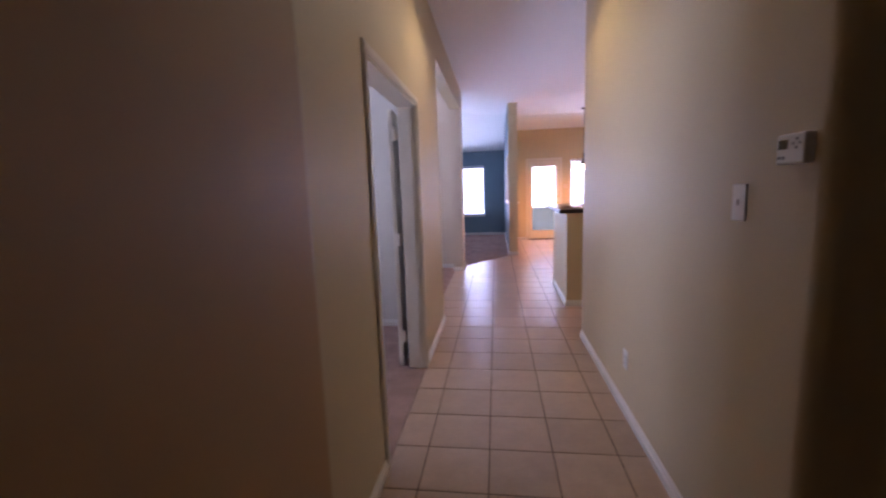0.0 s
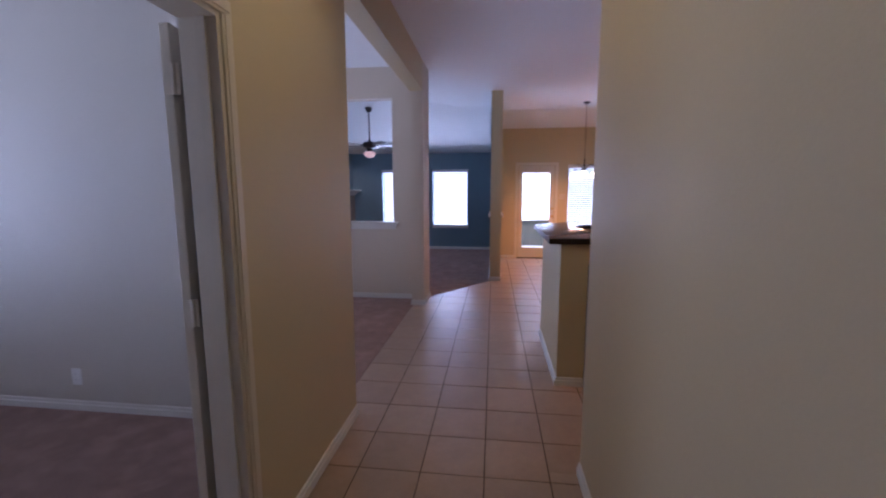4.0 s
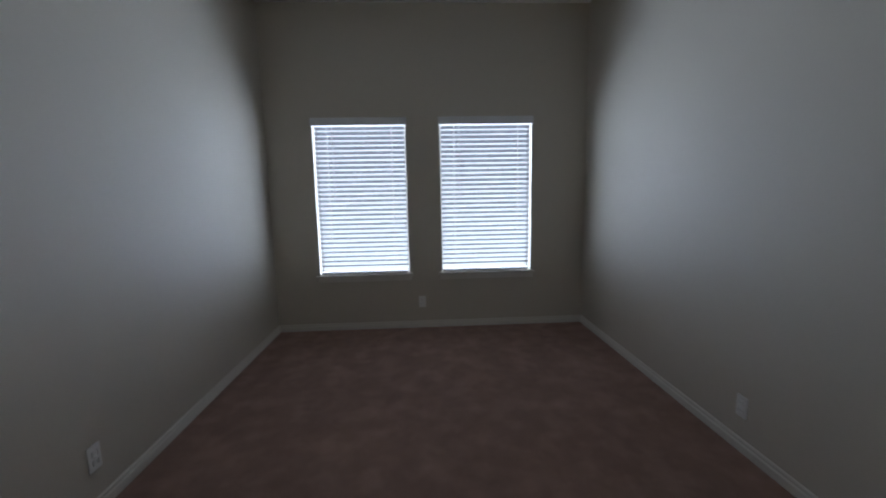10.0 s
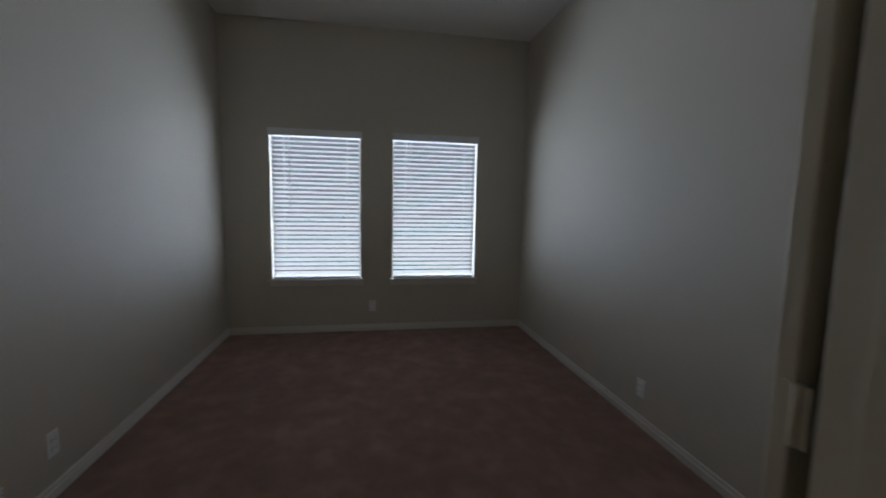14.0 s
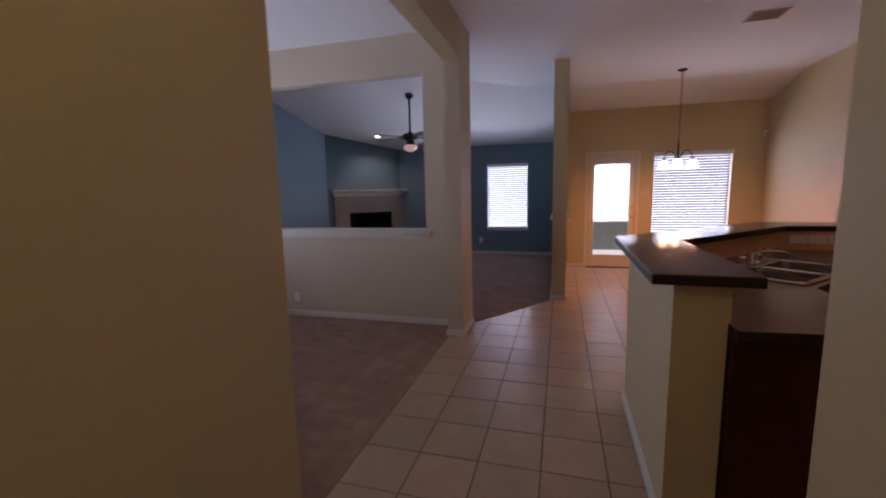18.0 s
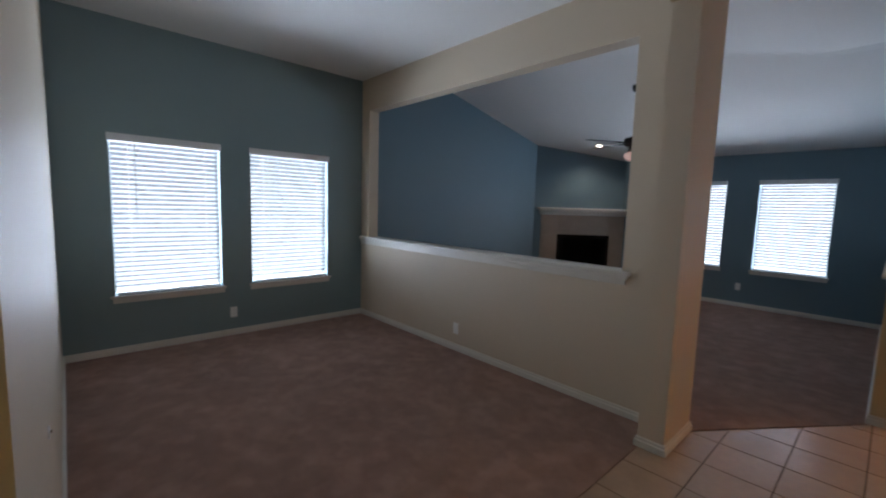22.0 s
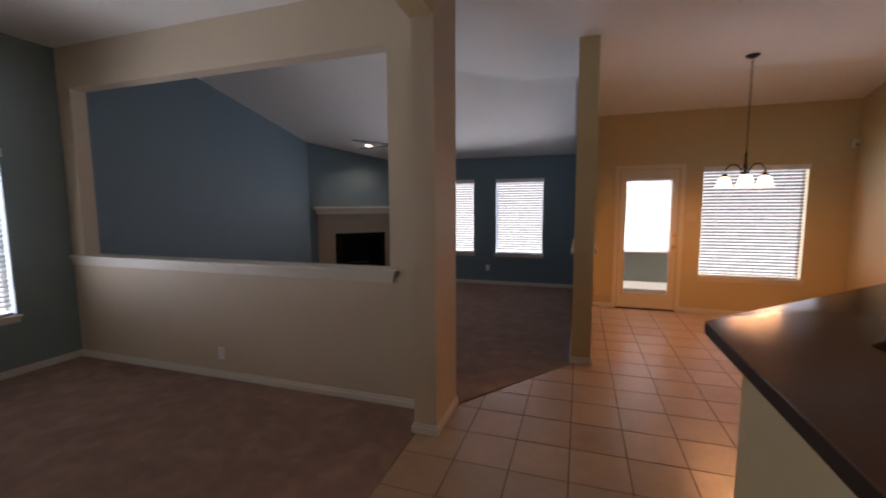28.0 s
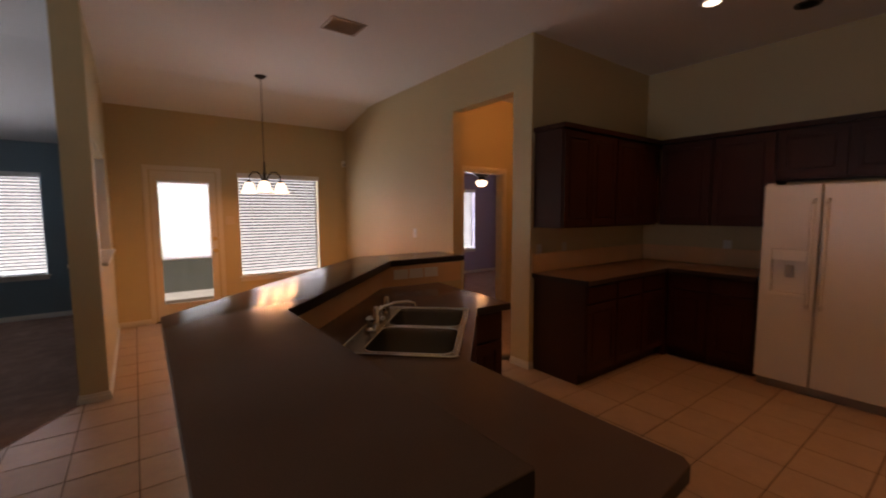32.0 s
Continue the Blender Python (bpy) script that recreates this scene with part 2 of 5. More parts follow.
def lathe_bm(profile, seg=24, bm=None, centre=(0, 0, 0)):
    """Turns a profile of (radius, z) round the z axis."""
    bm = bm or bmesh.new()
    rings = []
    for r, z in profile:
        rings.append([bm.verts.new((centre[0] + r * math.cos(2 * math.pi * k / seg), centre[1] + r * math.sin(2 * math.pi * k / seg), centre[2] + z)) for k in range(seg)])
    for a, b in zip(rings, rings[1:]):
        for k in range(seg):
            bm.faces.new((a[k], a[(k + 1) % seg], b[(k + 1) % seg], b[k]))
    if profile[0][0] > 1e-4:
        bm.faces.new(rings[0][::-1])
    if profile[-1][0] > 1e-4:
        bm.faces.new(rings[-1])
    bmesh.ops.remove_doubles(bm, verts=bm.verts[:], dist=1e-5)
    return bm


def tube_bm(points, radius, seg=10, bm=None):
    """A round bar along a line of points."""
    bm = bm or bmesh.new()
    pts = [Vector(p) for p in points]
    rings = []
    for k, p in enumerate(pts):
        d = (pts[min(k + 1, len(pts) - 1)] - pts[max(k - 1, 0)]).normalized()
        side = d.cross(Vector((0, 0, 1))) if abs(d.z) < 0.95 else d.cross(Vector((1, 0, 0)))
        side.normalize()
        up = side.cross(d)
        rings.append([bm.verts.new(p + radius * (math.cos(2 * math.pi * j / seg) * side + math.sin(2 * math.pi * j / seg) * up)) for j in range(seg)])
    for a, b in zip(rings, rings[1:]):
        for j in range(seg):
            bm.faces.new((a[j], a[(j + 1) % seg], b[(j + 1) % seg], b[j]))
    bm.faces.new(rings[0][::-1]), bm.faces.new(rings[-1])
    return bm


def empty(name, x, y, z, label="", category="", group="", kind="", turn=0.0):
    ob = new(name)
    ob.matrix_world = pose(x, y, z, 0, 0, turn)
    return tagged(ob, label, category, group, kind)


# ---- plan ----
WEST, HALL_L, HALL_R, FOYER_W = -4.62, -0.57, 0.785, -0.475
BED_S, BED_N, DIN_S, DIN_N = 0.945, 4.03, 4.20, 7.24
PIER_W, PIER_S, PIER_N = -0.73, 6.93, 7.40
LIV_N, POST_W, POST_E, POST_S = 12.42, 0.265, 0.445, 8.565
DOOR_WALL, KIT_W, KIT_N, KIT_E, KIT_S = 11.08, 3.60, 6.95, 5.62, 3.76
CEIL, ROOM_CEIL, SLOPE, LIV_LOW, NOOK_LOW = 3.07, 3.10, 0.225, 2.475, 2.85
FOYER_Y = 0.99
DOOR_S, DOOR_N = 1.825, 3.02


def ceiling_z(x, y):
    """The main ceiling: level over hall and kitchen, vaulted over the living room, sloping down to the north over both far rooms."""
    if x > POST_W + 0.06:
        return min(NOOK_LOW + SLOPE * (DOOR_WALL - y), CEIL)
    return min(LIV_LOW + SLOPE * (LIV_N - y), CEIL + 0.11 * max(0.0, -0.3 - x) * (1.0 if y > 7.3 else 0.0))


def wall(name, x0, y0, x1, y1, mats, holes=(), z0=0.0, z1=None, label="painted plaster wall"):
    """An upright wall over the plan's rectangle, with its paint by side (w, e, s, n) and openings (from, to, sill, head) along its length."""
    z1 = CEIL + 0.12 if z1 is None else z1
    along_x = (x1 - x0) > (y1 - y0)
    a0, a1 = (x0, x1) if along_x else (y0, y1)
    us = sorted({a0, a1, *(u for h in holes for u in h[:2])})
    zs = sorted({z0, z1, *(max(z0, min(z1, z)) for h in holes for z in h[2:])})
    slots = list(dict.fromkeys(mats.get(k, mats["all"]) for k in ("w", "e", "s", "n")))
    index = {k: slots.index(mats.get(k, mats["all"])) for k in ("w", "e", "s", "n")}
    front, back = (index["s"], index["n"]) if along_x else (index["e"], index["w"])
    ends = (index["w"], index["e"]) if along_x else (index["s"], index["n"])
    nu, nz = len(us), len(zs)

    def filled(i, k):
        if not (0 <= i < nu - 1 and 0 <= k < nz - 1):
            return False
        u, z = (us[i] + us[i + 1]) / 2, (zs[k] + zs[k + 1]) / 2
        return not any(h[0] < u < h[1] and h[2] < z < h[3] for h in holes)

    # one connected shell: the front and back sheets share their corners, and every opening gets its reveals
    near, far = (y0, y1) if along_x else (x1, x0)
    verts = [(u, d, z) if along_x else (d, u, z) for d in (near, far) for z in zs for u in us]
    half = nu * nz
    faces, ids = [], []
    for k in range(nz - 1):
        for i in range(nu - 1):
            if not filled(i, k):
                continue
            a, b, c, d = k * nu + i, k * nu + i + 1, (k + 1) * nu + i + 1, (k + 1) * nu + i
            faces += [(a, b, c, d), (half + b, half + a, half + d, half + c)]
            ids += [front, back]
            for di, dk, p, q, m in ((-1, 0, d, a, ends[0]), (1, 0, b, c, ends[1]), (0, -1, a, b, front), (0, 1, c, d, front)):
                if not filled(i + di, k + dk):
                    faces.append((q, p, half + p, half + q))
                    ids.append(m)
    used = sorted({v for f in faces for v in f})
    new_id = {v: n for n, v in enumerate(used)}
    verts, faces = [verts[v] for v in used], [tuple(new_id[v] for v in f) for f in faces]
    ob = mesh_object(name, verts, faces, slots)
    for p, k in zip(ob.data.polygons, ids):
        p.material_index = k
    return tagged(ob, label, "wall", kind="structure")


T = 0.13
W_SILL, W_HEAD = 0.57, 2.06
BED_WIN = [(1.38, 2.265), (2.59, 3.49)]
DIN_WIN = [(4.59, 5.51), (5.82, 6.745)]
LIV_WIN = [(-2.58, -1.69), (-1.24, -0.35)]
BRK_WIN = [(1.93, 3.12)]
B = {"all": BEIGE}
wall("wall_west_bedroom", WEST - 0.15, BED_S - T, WEST, DIN_S - 0.08, {"all": GREIGE}, [(a, b, W_SILL, W_HEAD) for a, b in BED_WIN], label="greige bedroom wall with two windows")
wall("wall_west_dining", WEST - 0.15, DIN_S - 0.08, WEST, DIN_N + 0.08, {"all": TEAL}, [(a, b, W_SILL, W_HEAD) for a, b in DIN_WIN], label="teal dining room wall with two windows")
wall("wall_west_living", WEST - 0.15, DIN_N + 0.08, WEST, LIV_N + 0.15, {"all": BLUE}, label="plain blue living room wall", z1=3.7)
wall("wall_bedroom_south", WEST, BED_S - T, HALL_L - T, BED_S, {"all": GREIGE}, label="plain greige bedroom wall")
wall("wall_bedroom_north", WEST, BED_N, HALL_L, DIN_S, {"all": GREIGE, "n": DINING, "e": BEIGE}, label="greige wall between bedroom and dining room")
wall("wall_hall_west", HALL_L - T, 0.955, HALL_L, BED_N, {"all": BEIGE, "w": GREIGE}, [(DOOR_S, DOOR_N, 0.0, 2.04)], label="beige hall wall with the bedroom doorway")
wall("wall_hall_east", HALL_R, FOYER_Y + 0.1, HALL_R + T, KIT_S, B, label="beige hall wall")


def bullnose_block(name, x0, y0, x1, y1, corner, label, mat=None, r=0.03):
    """An upright block of wall with one rounded corner, named by its plan place."""
    pts = []
    for x, y in ((x0, y0), (x1, y0), (x1, y1), (x0, y1)):
        if (x, y) != corner:
            pts.append((x, y))
            continue
        cx, cy = x + (r if x == x0 else -r), y + (r if y == y0 else -r)
        a0 = {(x0, y0): 180, (x1, y0): 270, (x1, y1): 0, (x0, y1): 90}[corner]
        pts += [(cx + r * math.cos(radians(a0 + 15 * k)), cy + r * math.sin(radians(a0 + 15 * k))) for k in range(7)]
    return tagged(part(name, prism_bm(pts, 0, CEIL + 0.12), mat or BEIGE, smooth=True), label, "wall", kind="structure")


bullnose_block("wall_foyer_west", HALL_L - T, -1.6, FOYER_W, 0.955, (FOYER_W, 0.955), "foyer wall in shaded tan with a rounded corner", SHADED_TAN)
bullnose_block("wall_foyer_north_east", HALL_R, FOYER_Y, 2.0, FOYER_Y + 0.1, (HALL_R, FOYER_Y), "beige foyer wall with a rounded corner", r=0.04)
wall("wall_foyer_east", 2.0, -1.6, 2.0 + T, FOYER_Y + T, B, label="beige foyer wall")
wall("wall_foyer_south", HALL_L - T, -1.6 - T, 2.0 + T, -1.6, B, label="beige foyer wall")
wall("wall_passthrough", WEST, DIN_N, PIER_W, DIN_N + 0.14, {"all": DINING, "n": BLUE}, [(-4.44, -1.04, 1.04, 2.70)], z1=3.7, label="greige half wall with wide pass-through opening")
wall("pier", PIER_W, PIER_S, HALL_L, PIER_N, {"all": DINING}, label="beige square pier at the dining room corner")
wall("beam", PIER_W, DIN_S, HALL_L, PIER_S, {"all": BEIGE, "w": DINING}, z0=2.71, label="beige dropped beam over the dining room opening")
wall("wall_living_north", WEST - 0.15, LIV_N, POST_W, LIV_N + 0.15, {"all": BLUE}, [(a, b, 0.63, 2.04) for a, b in LIV_WIN], label="blue living room wall with two windows")
wall("wall_living_east", POST_W, POST_S, POST_E, LIV_N + 0.15, {"all": BEIGE, "w": BLUE}, [(8.80, 10.5, 1.05, 2.10)], z1=3.3, label="wall end beside the breakfast nook with a pass-through")
wall("wall_breakfast_north", POST_E, DOOR_WALL, KIT_W + T, DOOR_WALL + 0.15, B, [(0.87, 1.63, 0.0, 2.05), (BRK_WIN[0][0], BRK_WIN[0][1], 0.54, 2.05)], label="beige wall with glazed back door and window")
wall("wall_breakfast_east", KIT_W, KIT_N, KIT_W + T, DOOR_WALL, B, [(7.18, 8.10, 0.0, 2.61)], label="beige wall with a cased opening")
wall("wall_kitchen_north", KIT_W + T, KIT_N, 9.5, KIT_N + T, B, label="beige kitchen wall behind cabinets")
wall("wall_kitchen_east", KIT_E, KIT_S, KIT_E + T, KIT_N, B, label="beige kitchen wall behind cabinets")
wall("wall_kitchen_south", HALL_R + T, KIT_S - T, KIT_E + T, KIT_S, B, label="beige kitchen wall")
wall("wall_vestibule_north", KIT_W + T, 8.75, 9.4, 8.75 + T, {"all": BEIGE, "n": PURPLE}, [(4.28, 5.04, 0.0, 2.05)], label="beige wall with open bedroom doorway")
wall("wall_vestibule_east", 5.5, KIT_N + T, 5.5 + T, 8.75, B, label="beige vestibule wall")
wall("wall_far_bedroom_east", 8.1, 8.75 + T, 8.1 + T, 12.0, {"all": PURPLE}, label="purple bedroom wall")
wall("wall_far_bedroom_north", KIT_W + T, 12.0, 8.1 + T, 12.15, {"all": PURPLE}, [(6.42, 7.32, 0.60, 2.0)], label="purple bedroom wall with window")
wall("wall_far_bedroom_west", KIT_W, DOOR_WALL + 0.15, KIT_W + T, 12.15, {"all": PURPLE}, label="purple bedroom wall")

# ceilings: level over the two west rooms; the main one level, then sloping down to the far wall
tagged(part("ceiling_west_rooms", box_bm(WEST - 0.15, BED_S - T, ROOM_CEIL, HALL_L - 0.06, DIN_N + 0.07, ROOM_CEIL + 0.15), CEILING), "white textured bedroom and dining room ceiling", "ceiling", kind="structure")


def ceiling_sheet(name, x0, x1, y0, y1, label, step=0.11):
    nx, ny = max(1, round((x1 - x0) / step)), max(1, round((y1 - y0) / step))
    pts = [(x0 + (x1 - x0) * i / nx, y0 + (y1 - y0) * j / ny) for j in range(ny + 1) for i in range(nx + 1)]
    n = len(pts)
    verts = [(x, y, ceiling_z(x, y)) for x, y in pts] + [(x, y, 4.0) for x, y in pts]
    faces = []
    for j in range(ny):
        for i in range(nx):
            a = j * (nx + 1) + i
            faces.append((a, a + nx + 1, a + nx + 2, a + 1))
            faces.append((n + a, n + a + 1, n + a + nx + 2, n + a + nx + 1))
    rim = [j for j in range(nx + 1)], [ny * (nx + 1) + i for i in range(nx + 1)], [j * (nx + 1) for j in range(ny + 1)], [j * (nx + 1) + nx for j in range(ny + 1)]
    for line in rim:
        for a, c in zip(line, line[1:]):
            faces.append((a, c, n + c, n + a))
    return tagged(mesh_object(name, verts, faces, CEILING), label, "ceiling", kind="structure")


ceiling_sheet("ceiling_living", WEST - 0.15, POST_W + 0.06, DIN_N + 0.07, LIV_N + 0.3, "white vaulted living room ceiling")
ceiling_sheet("ceiling_breakfast", POST_W + 0.061, KIT_W + 0.06, 7.31, DOOR_WALL + 0.15, "white breakfast nook ceiling sloping to the back wall")
tagged(part("ceiling_vestibule", box_bm(KIT_W + 0.06, 7.31, CEIL, 5.7, 8.8, CEIL + 0.1), CEILING), "white vestibule ceiling", "ceiling", kind="structure")
tagged(part("ceiling_hall", box_bm(HALL_L - 0.06, -1.8, CEIL, KIT_E + T, 7.31, CEIL + 0.3), CEILING), "white hall and kitchen ceiling", "ceiling", kind="structure")
tagged(part("ceiling_foyer", box_bm(-0.72, -1.8, CEIL, HALL_L - 0.06, 0.95, CEIL + 0.06), CEILING), "white foyer ceiling", "ceiling", kind="structure")
tagged(part("ceiling_far_bedroom", box_bm(KIT_W + 0.06, 8.8, 2.75, 9.6, 12.3, 2.9), CEILING), "white ceiling of the purple bedroom", "ceiling", kind="structure")

# floors
tagged(part("ground", box_bm(-60, -60, -0.30, 60, 60, -0.25), material("dry_lawn", (0.10, 0.12, 0.05), 1.0, blotch=0.3, blotch_scale=1.0)), "dry lawn outside the house", "ground", kind="structure")
tagged(part("floor", box_bm(WEST - 0.15, -1.8, -0.2, 8.0, 12.8, -0.012), GROUT), "dark grout bed under the floor coverings", "floor", kind="structure")
tagged(part("carpet_bedroom", box_bm(WEST, BED_S, -0.012, HALL_L - 0.003, BED_N, 0.004), CARPET), "worn brown bedroom carpet", "carpet", kind="structure")
tagged(part("carpet_dining", box_bm(WEST, DIN_S, -0.012, PIER_W + 0.01, DIN_N, 0.004), CARPET), "worn brown dining room carpet", "carpet", kind="structure")
tagged(part("carpet_living", prism_bm([(WEST, DIN_N + 0.14), (PIER_W, DIN_N + 0.14), (PIER_W, PIER_N), (HALL_L - 0.02, PIER_N - 0.03), (POST_W, POST_S - 0.02), (POST_W, LIV_N), (WEST, LIV_N)], -0.012, 0.004), CARPET), "brown living room carpet", "carpet", kind="structure")
tagged(part("carpet_far_bedroom", box_bm(KIT_W + T, 8.75, -0.012, 8.1, 12.0, 0.004), CARPET), "carpet of the purple bedroom", "carpet", kind="structure")

# ---- trim ----
def baseboard(points, label="white stepped baseboard"):
    """Runs along a line of the plan; the room lies to the left of the line."""
    prof = [(0.0, 0.004), (0.016, 0.004), (0.016, 0.044), (0.009, 0.050), (0.009, 0.064), (0.004, 0.070), (0.0, 0.070)]
    pts = [Vector((x, y)) for x, y in points]
    norms = []
    for a, c in zip(pts, pts[1:]):
        d = (c - a).normalized()
        norms.append(Vector((-d.y, d.x)))
    bm = bmesh.new()
    rings = []
    for k, p in enumerate(pts):
        if k == 0:
            off = norms[0]
        elif k == len(pts) - 1:
            off = norms[-1]
        else:
            off = (norms[k - 1] + norms[k]) / (1 + norms[k - 1].dot(norms[k]))
        rings.append([bm.verts.new((p.x + off.x * u, p.y + off.y * u, z)) for u, z in prof])
    n = len(prof)
    for a, c in zip(rings, rings[1:]):
        for j in range(n):
            bm.faces.new((a[j], a[(j + 1) % n], c[(j + 1) % n], c[j]))
    bm.faces.new(rings[0]), bm.faces.new(rings[-1][::-1])
    return tagged(part("baseboard", bm, TRIM), label, "baseboard", kind="structure")


baseboard([(HALL_L, DOOR_S - 0.055), (HALL_L, 0.955), (FOYER_W - 0.03, 0.955)])
baseboard([(HALL_L, DIN_S), (HALL_L, DOOR_N + 0.055)])
baseboard([(HALL_R, FOYER_Y + 0.03), (HALL_R, KIT_S)])
baseboard([(WEST, BED_N), (WEST, BED_S), (HALL_L - T, BED_S)])
baseboard([(HALL_L - T, BED_N), (WEST, BED_N)])
baseboard([(PIER_W, DIN_N), (WEST, DIN_N), (WEST, DIN_S), (HALL_L, DIN_S)])
baseboard([(PIER_W, PIER_N), (HALL_L, PIER_N), (HALL_L, PIER_S), (PIER_W, PIER_S), (PIER_W, DIN_N)], "white baseboard wrapped round the pier")
baseboard([(POST_W, LIV_N), (-3.35, LIV_N)])
baseboard([(WEST, 11.19), (WEST, DIN_N + 0.14)])
baseboard([(POST_E, DOOR_WALL), (POST_E, POST_S), (POST_W, POST_S), (POST_W, LIV_N)])
baseboard([(0.80, DOOR_WALL), (POST_E, DOOR_WALL)])
baseboard([(KIT_W, DOOR_WALL), (1.71, DOOR_WALL)])
baseboard([(KIT_W, 8.10), (KIT_W, DOOR_WALL)])
baseboard([(KIT_W + 0.05, KIT_N), (KIT_W, KIT_N), (KIT_W, 7.18)])
baseboard([(8.1, 12.0), (KIT_W + T, 12.0)])
baseboard([(8.1, 8.88), (8.1, 12.0)])


def casing(name, centre, width, head, normal, label, w=0.062, depth=0.010):
    """Flat door casing on a wall face: two legs and a head, round an opening; centre is on the face, normal points into the room."""
    top = empty(name, centre[0], centre[1], 0, label, "door trim", kind="structure", turn=math.degrees(math.atan2(normal[1], normal[0])) + 90)
    half = width / 2
    for nm, x0, z0, x1, z1 in (("leg", -half - w, 0.0, -half, head), ("leg", half, 0.0, half + w, head), ("head", -half - w, head, half + w, head + w)):
        bm = box_bm(x0, -depth, z0, x1, 0.0, z1, 0.003)
        box_bm(x0 + 0.012, -depth - 0.004, z0 + (0.012 if nm == "head" else 0.001), x1 - 0.012, -depth + 0.004, z1 - (0.012 if nm == "head" else 0.001), 0.0015, bm)
        part(nm, bm, CREAM, top)
    return top


def jamb_lining(name, x0, y0, x1, y1, head, along_y, label):
    """The white boards that line a door opening, with stops."""
    top = empty(name, x0, y0, 0, label, "door trim", kind="structure")
    t = 0.018
    dx, dy = x1 - x0, y1 - y0
    if along_y:
        boxes = [("jamb", 0, 0, 0, dx, t, head), ("jamb", 0, dy - t, 0, dx, dy, head), ("head_jamb", 0, t, head - t, dx, dy - t, head),
                 ("stop", dx * 0.45, dy - t - 0.012, 0, dx * 0.75, dy - t, head - t), ("stop", dx * 0.45, t, 0, dx * 0.75, t + 0.012, head - t)]
    else:
        boxes = [("jamb", 0, 0, 0, t, dy, head), ("jamb", dx - t, 0, 0, dx, dy, head), ("head_jamb", t, 0, head - t, dx - t, dy, head)]
    for nm, *c in boxes:
        part(nm, box_bm(*c, 0.002), CREAM, top)
    return top


casing("door_casing", (HALL_L, (DOOR_S + DOOR_N) / 2), DOOR_N - DOOR_S, 2.04, (1, 0), "cream painted casing round the bedroom doorway", w=0.052)
casing("door_casing_inside", (HALL_L - T, (DOOR_S + DOOR_N) / 2), DOOR_N - DOOR_S, 2.04, (-1, 0), "white casing on the bedroom side of the doorway")
jamb_lining("door_jamb", HALL_L - T - 0.002, DOOR_S, HALL_L + 0.002, DOOR_N, 2.04, True, "cream door jamb with stop")
casing("far_door_casing", (4.66, 8.75), 0.76, 2.05, (0, -1), "cream casing round the far bedroom doorway")
jamb_lining("far_door_jamb", 4.28, 8.75 - 0.002, 5.04, 8.75 + T + 0.002, 2.05, False, "cream door jamb")

# bedroom door, folded back flat against the wall inside the room
door = empty("door_1", HALL_L - T - 0.012, DOOR_N - 0.002, 0, "cream bedroom door folded back flat against the wall", "door", kind="structure", turn=4)
leaf = box_bm(-0.075, 0.006, 0.012, -0.040, 0.80, 2.02, 0.003)
part("leaf", leaf, CREAM, door)
for zc in (1.84, 1.04, 0.26):
    h = lathe_bm([(0.008, -0.05), (0.008, 0.05)], 10, centre=(-0.030, 0.0, zc))
    box_bm(-0.055, -0.001, zc - 0.05, -0.012, 0.004, zc + 0.05, bm=h)
    part("hinge", h, CREAM, door, "painted-over butt hinge")
kb = lathe_bm([(0.012, 0), (0.012, 0.03), (0.027, 0.045), (0.027, 0.06), (0.015, 0.07), (0.0, 0.071)], 16)
bmesh.ops.rotate(kb, cent=(0, 0, 0), matrix=Matrix.Rotation(radians(-90), 3, "Y"), verts=kb.verts[:])
bmesh.ops.translate(kb, vec=(-0.075, 0.73, 0.95), verts=kb.verts[:])
part("knob", kb, BRASS, door, "round brass knob", True)


# ---- windows and blinds ----
SLAT_MESH = {}


def slat_mesh(width, tilt):
    """One slightly curved slat, turned by tilt degrees."""
    if (width, tilt) not in SLAT_MESH:
        a = radians(tilt)
        n, hw = 4, 0.0245
        verts = []
        for s in (1, -1):
            for j in range(n + 1):
                u = -hw + 2 * hw * j / n
                w = 0.004 * (1 - (u / hw) ** 2) + s * 0.0014
                for x in (-width / 2, width / 2):
                    verts.append((x, u * math.cos(a) - w * math.sin(a), u * math.sin(a) + w * math.cos(a)))
        m = 2 * (n + 1)
        faces = []
        for j in range(n):
            faces.append((2 * j, 2 * j + 1, 2 * j + 3, 2 * j + 2))
            faces.append((m + 2 * j, m + 2 * j + 2, m + 2 * j + 3, m + 2 * j + 1))
        for k in (0, 2 * n):
            faces.append((k, m + k, m + k + 1, k + 1))
        for x in (0, 1):
            faces.append(tuple(2 * j + x for j in range(n + 1)) + tuple(m + 2 * j + x for j in range(n, -1, -1)))
        me = bpy.data.meshes.new("slat")
        me.from_pydata(verts, [], faces)
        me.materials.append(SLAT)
        me.shade_smooth()
        me.set_sharp_from_angle(angle=radians(50))
        SLAT_MESH[width, tilt] = me
    return SLAT_MESH[width, tilt]


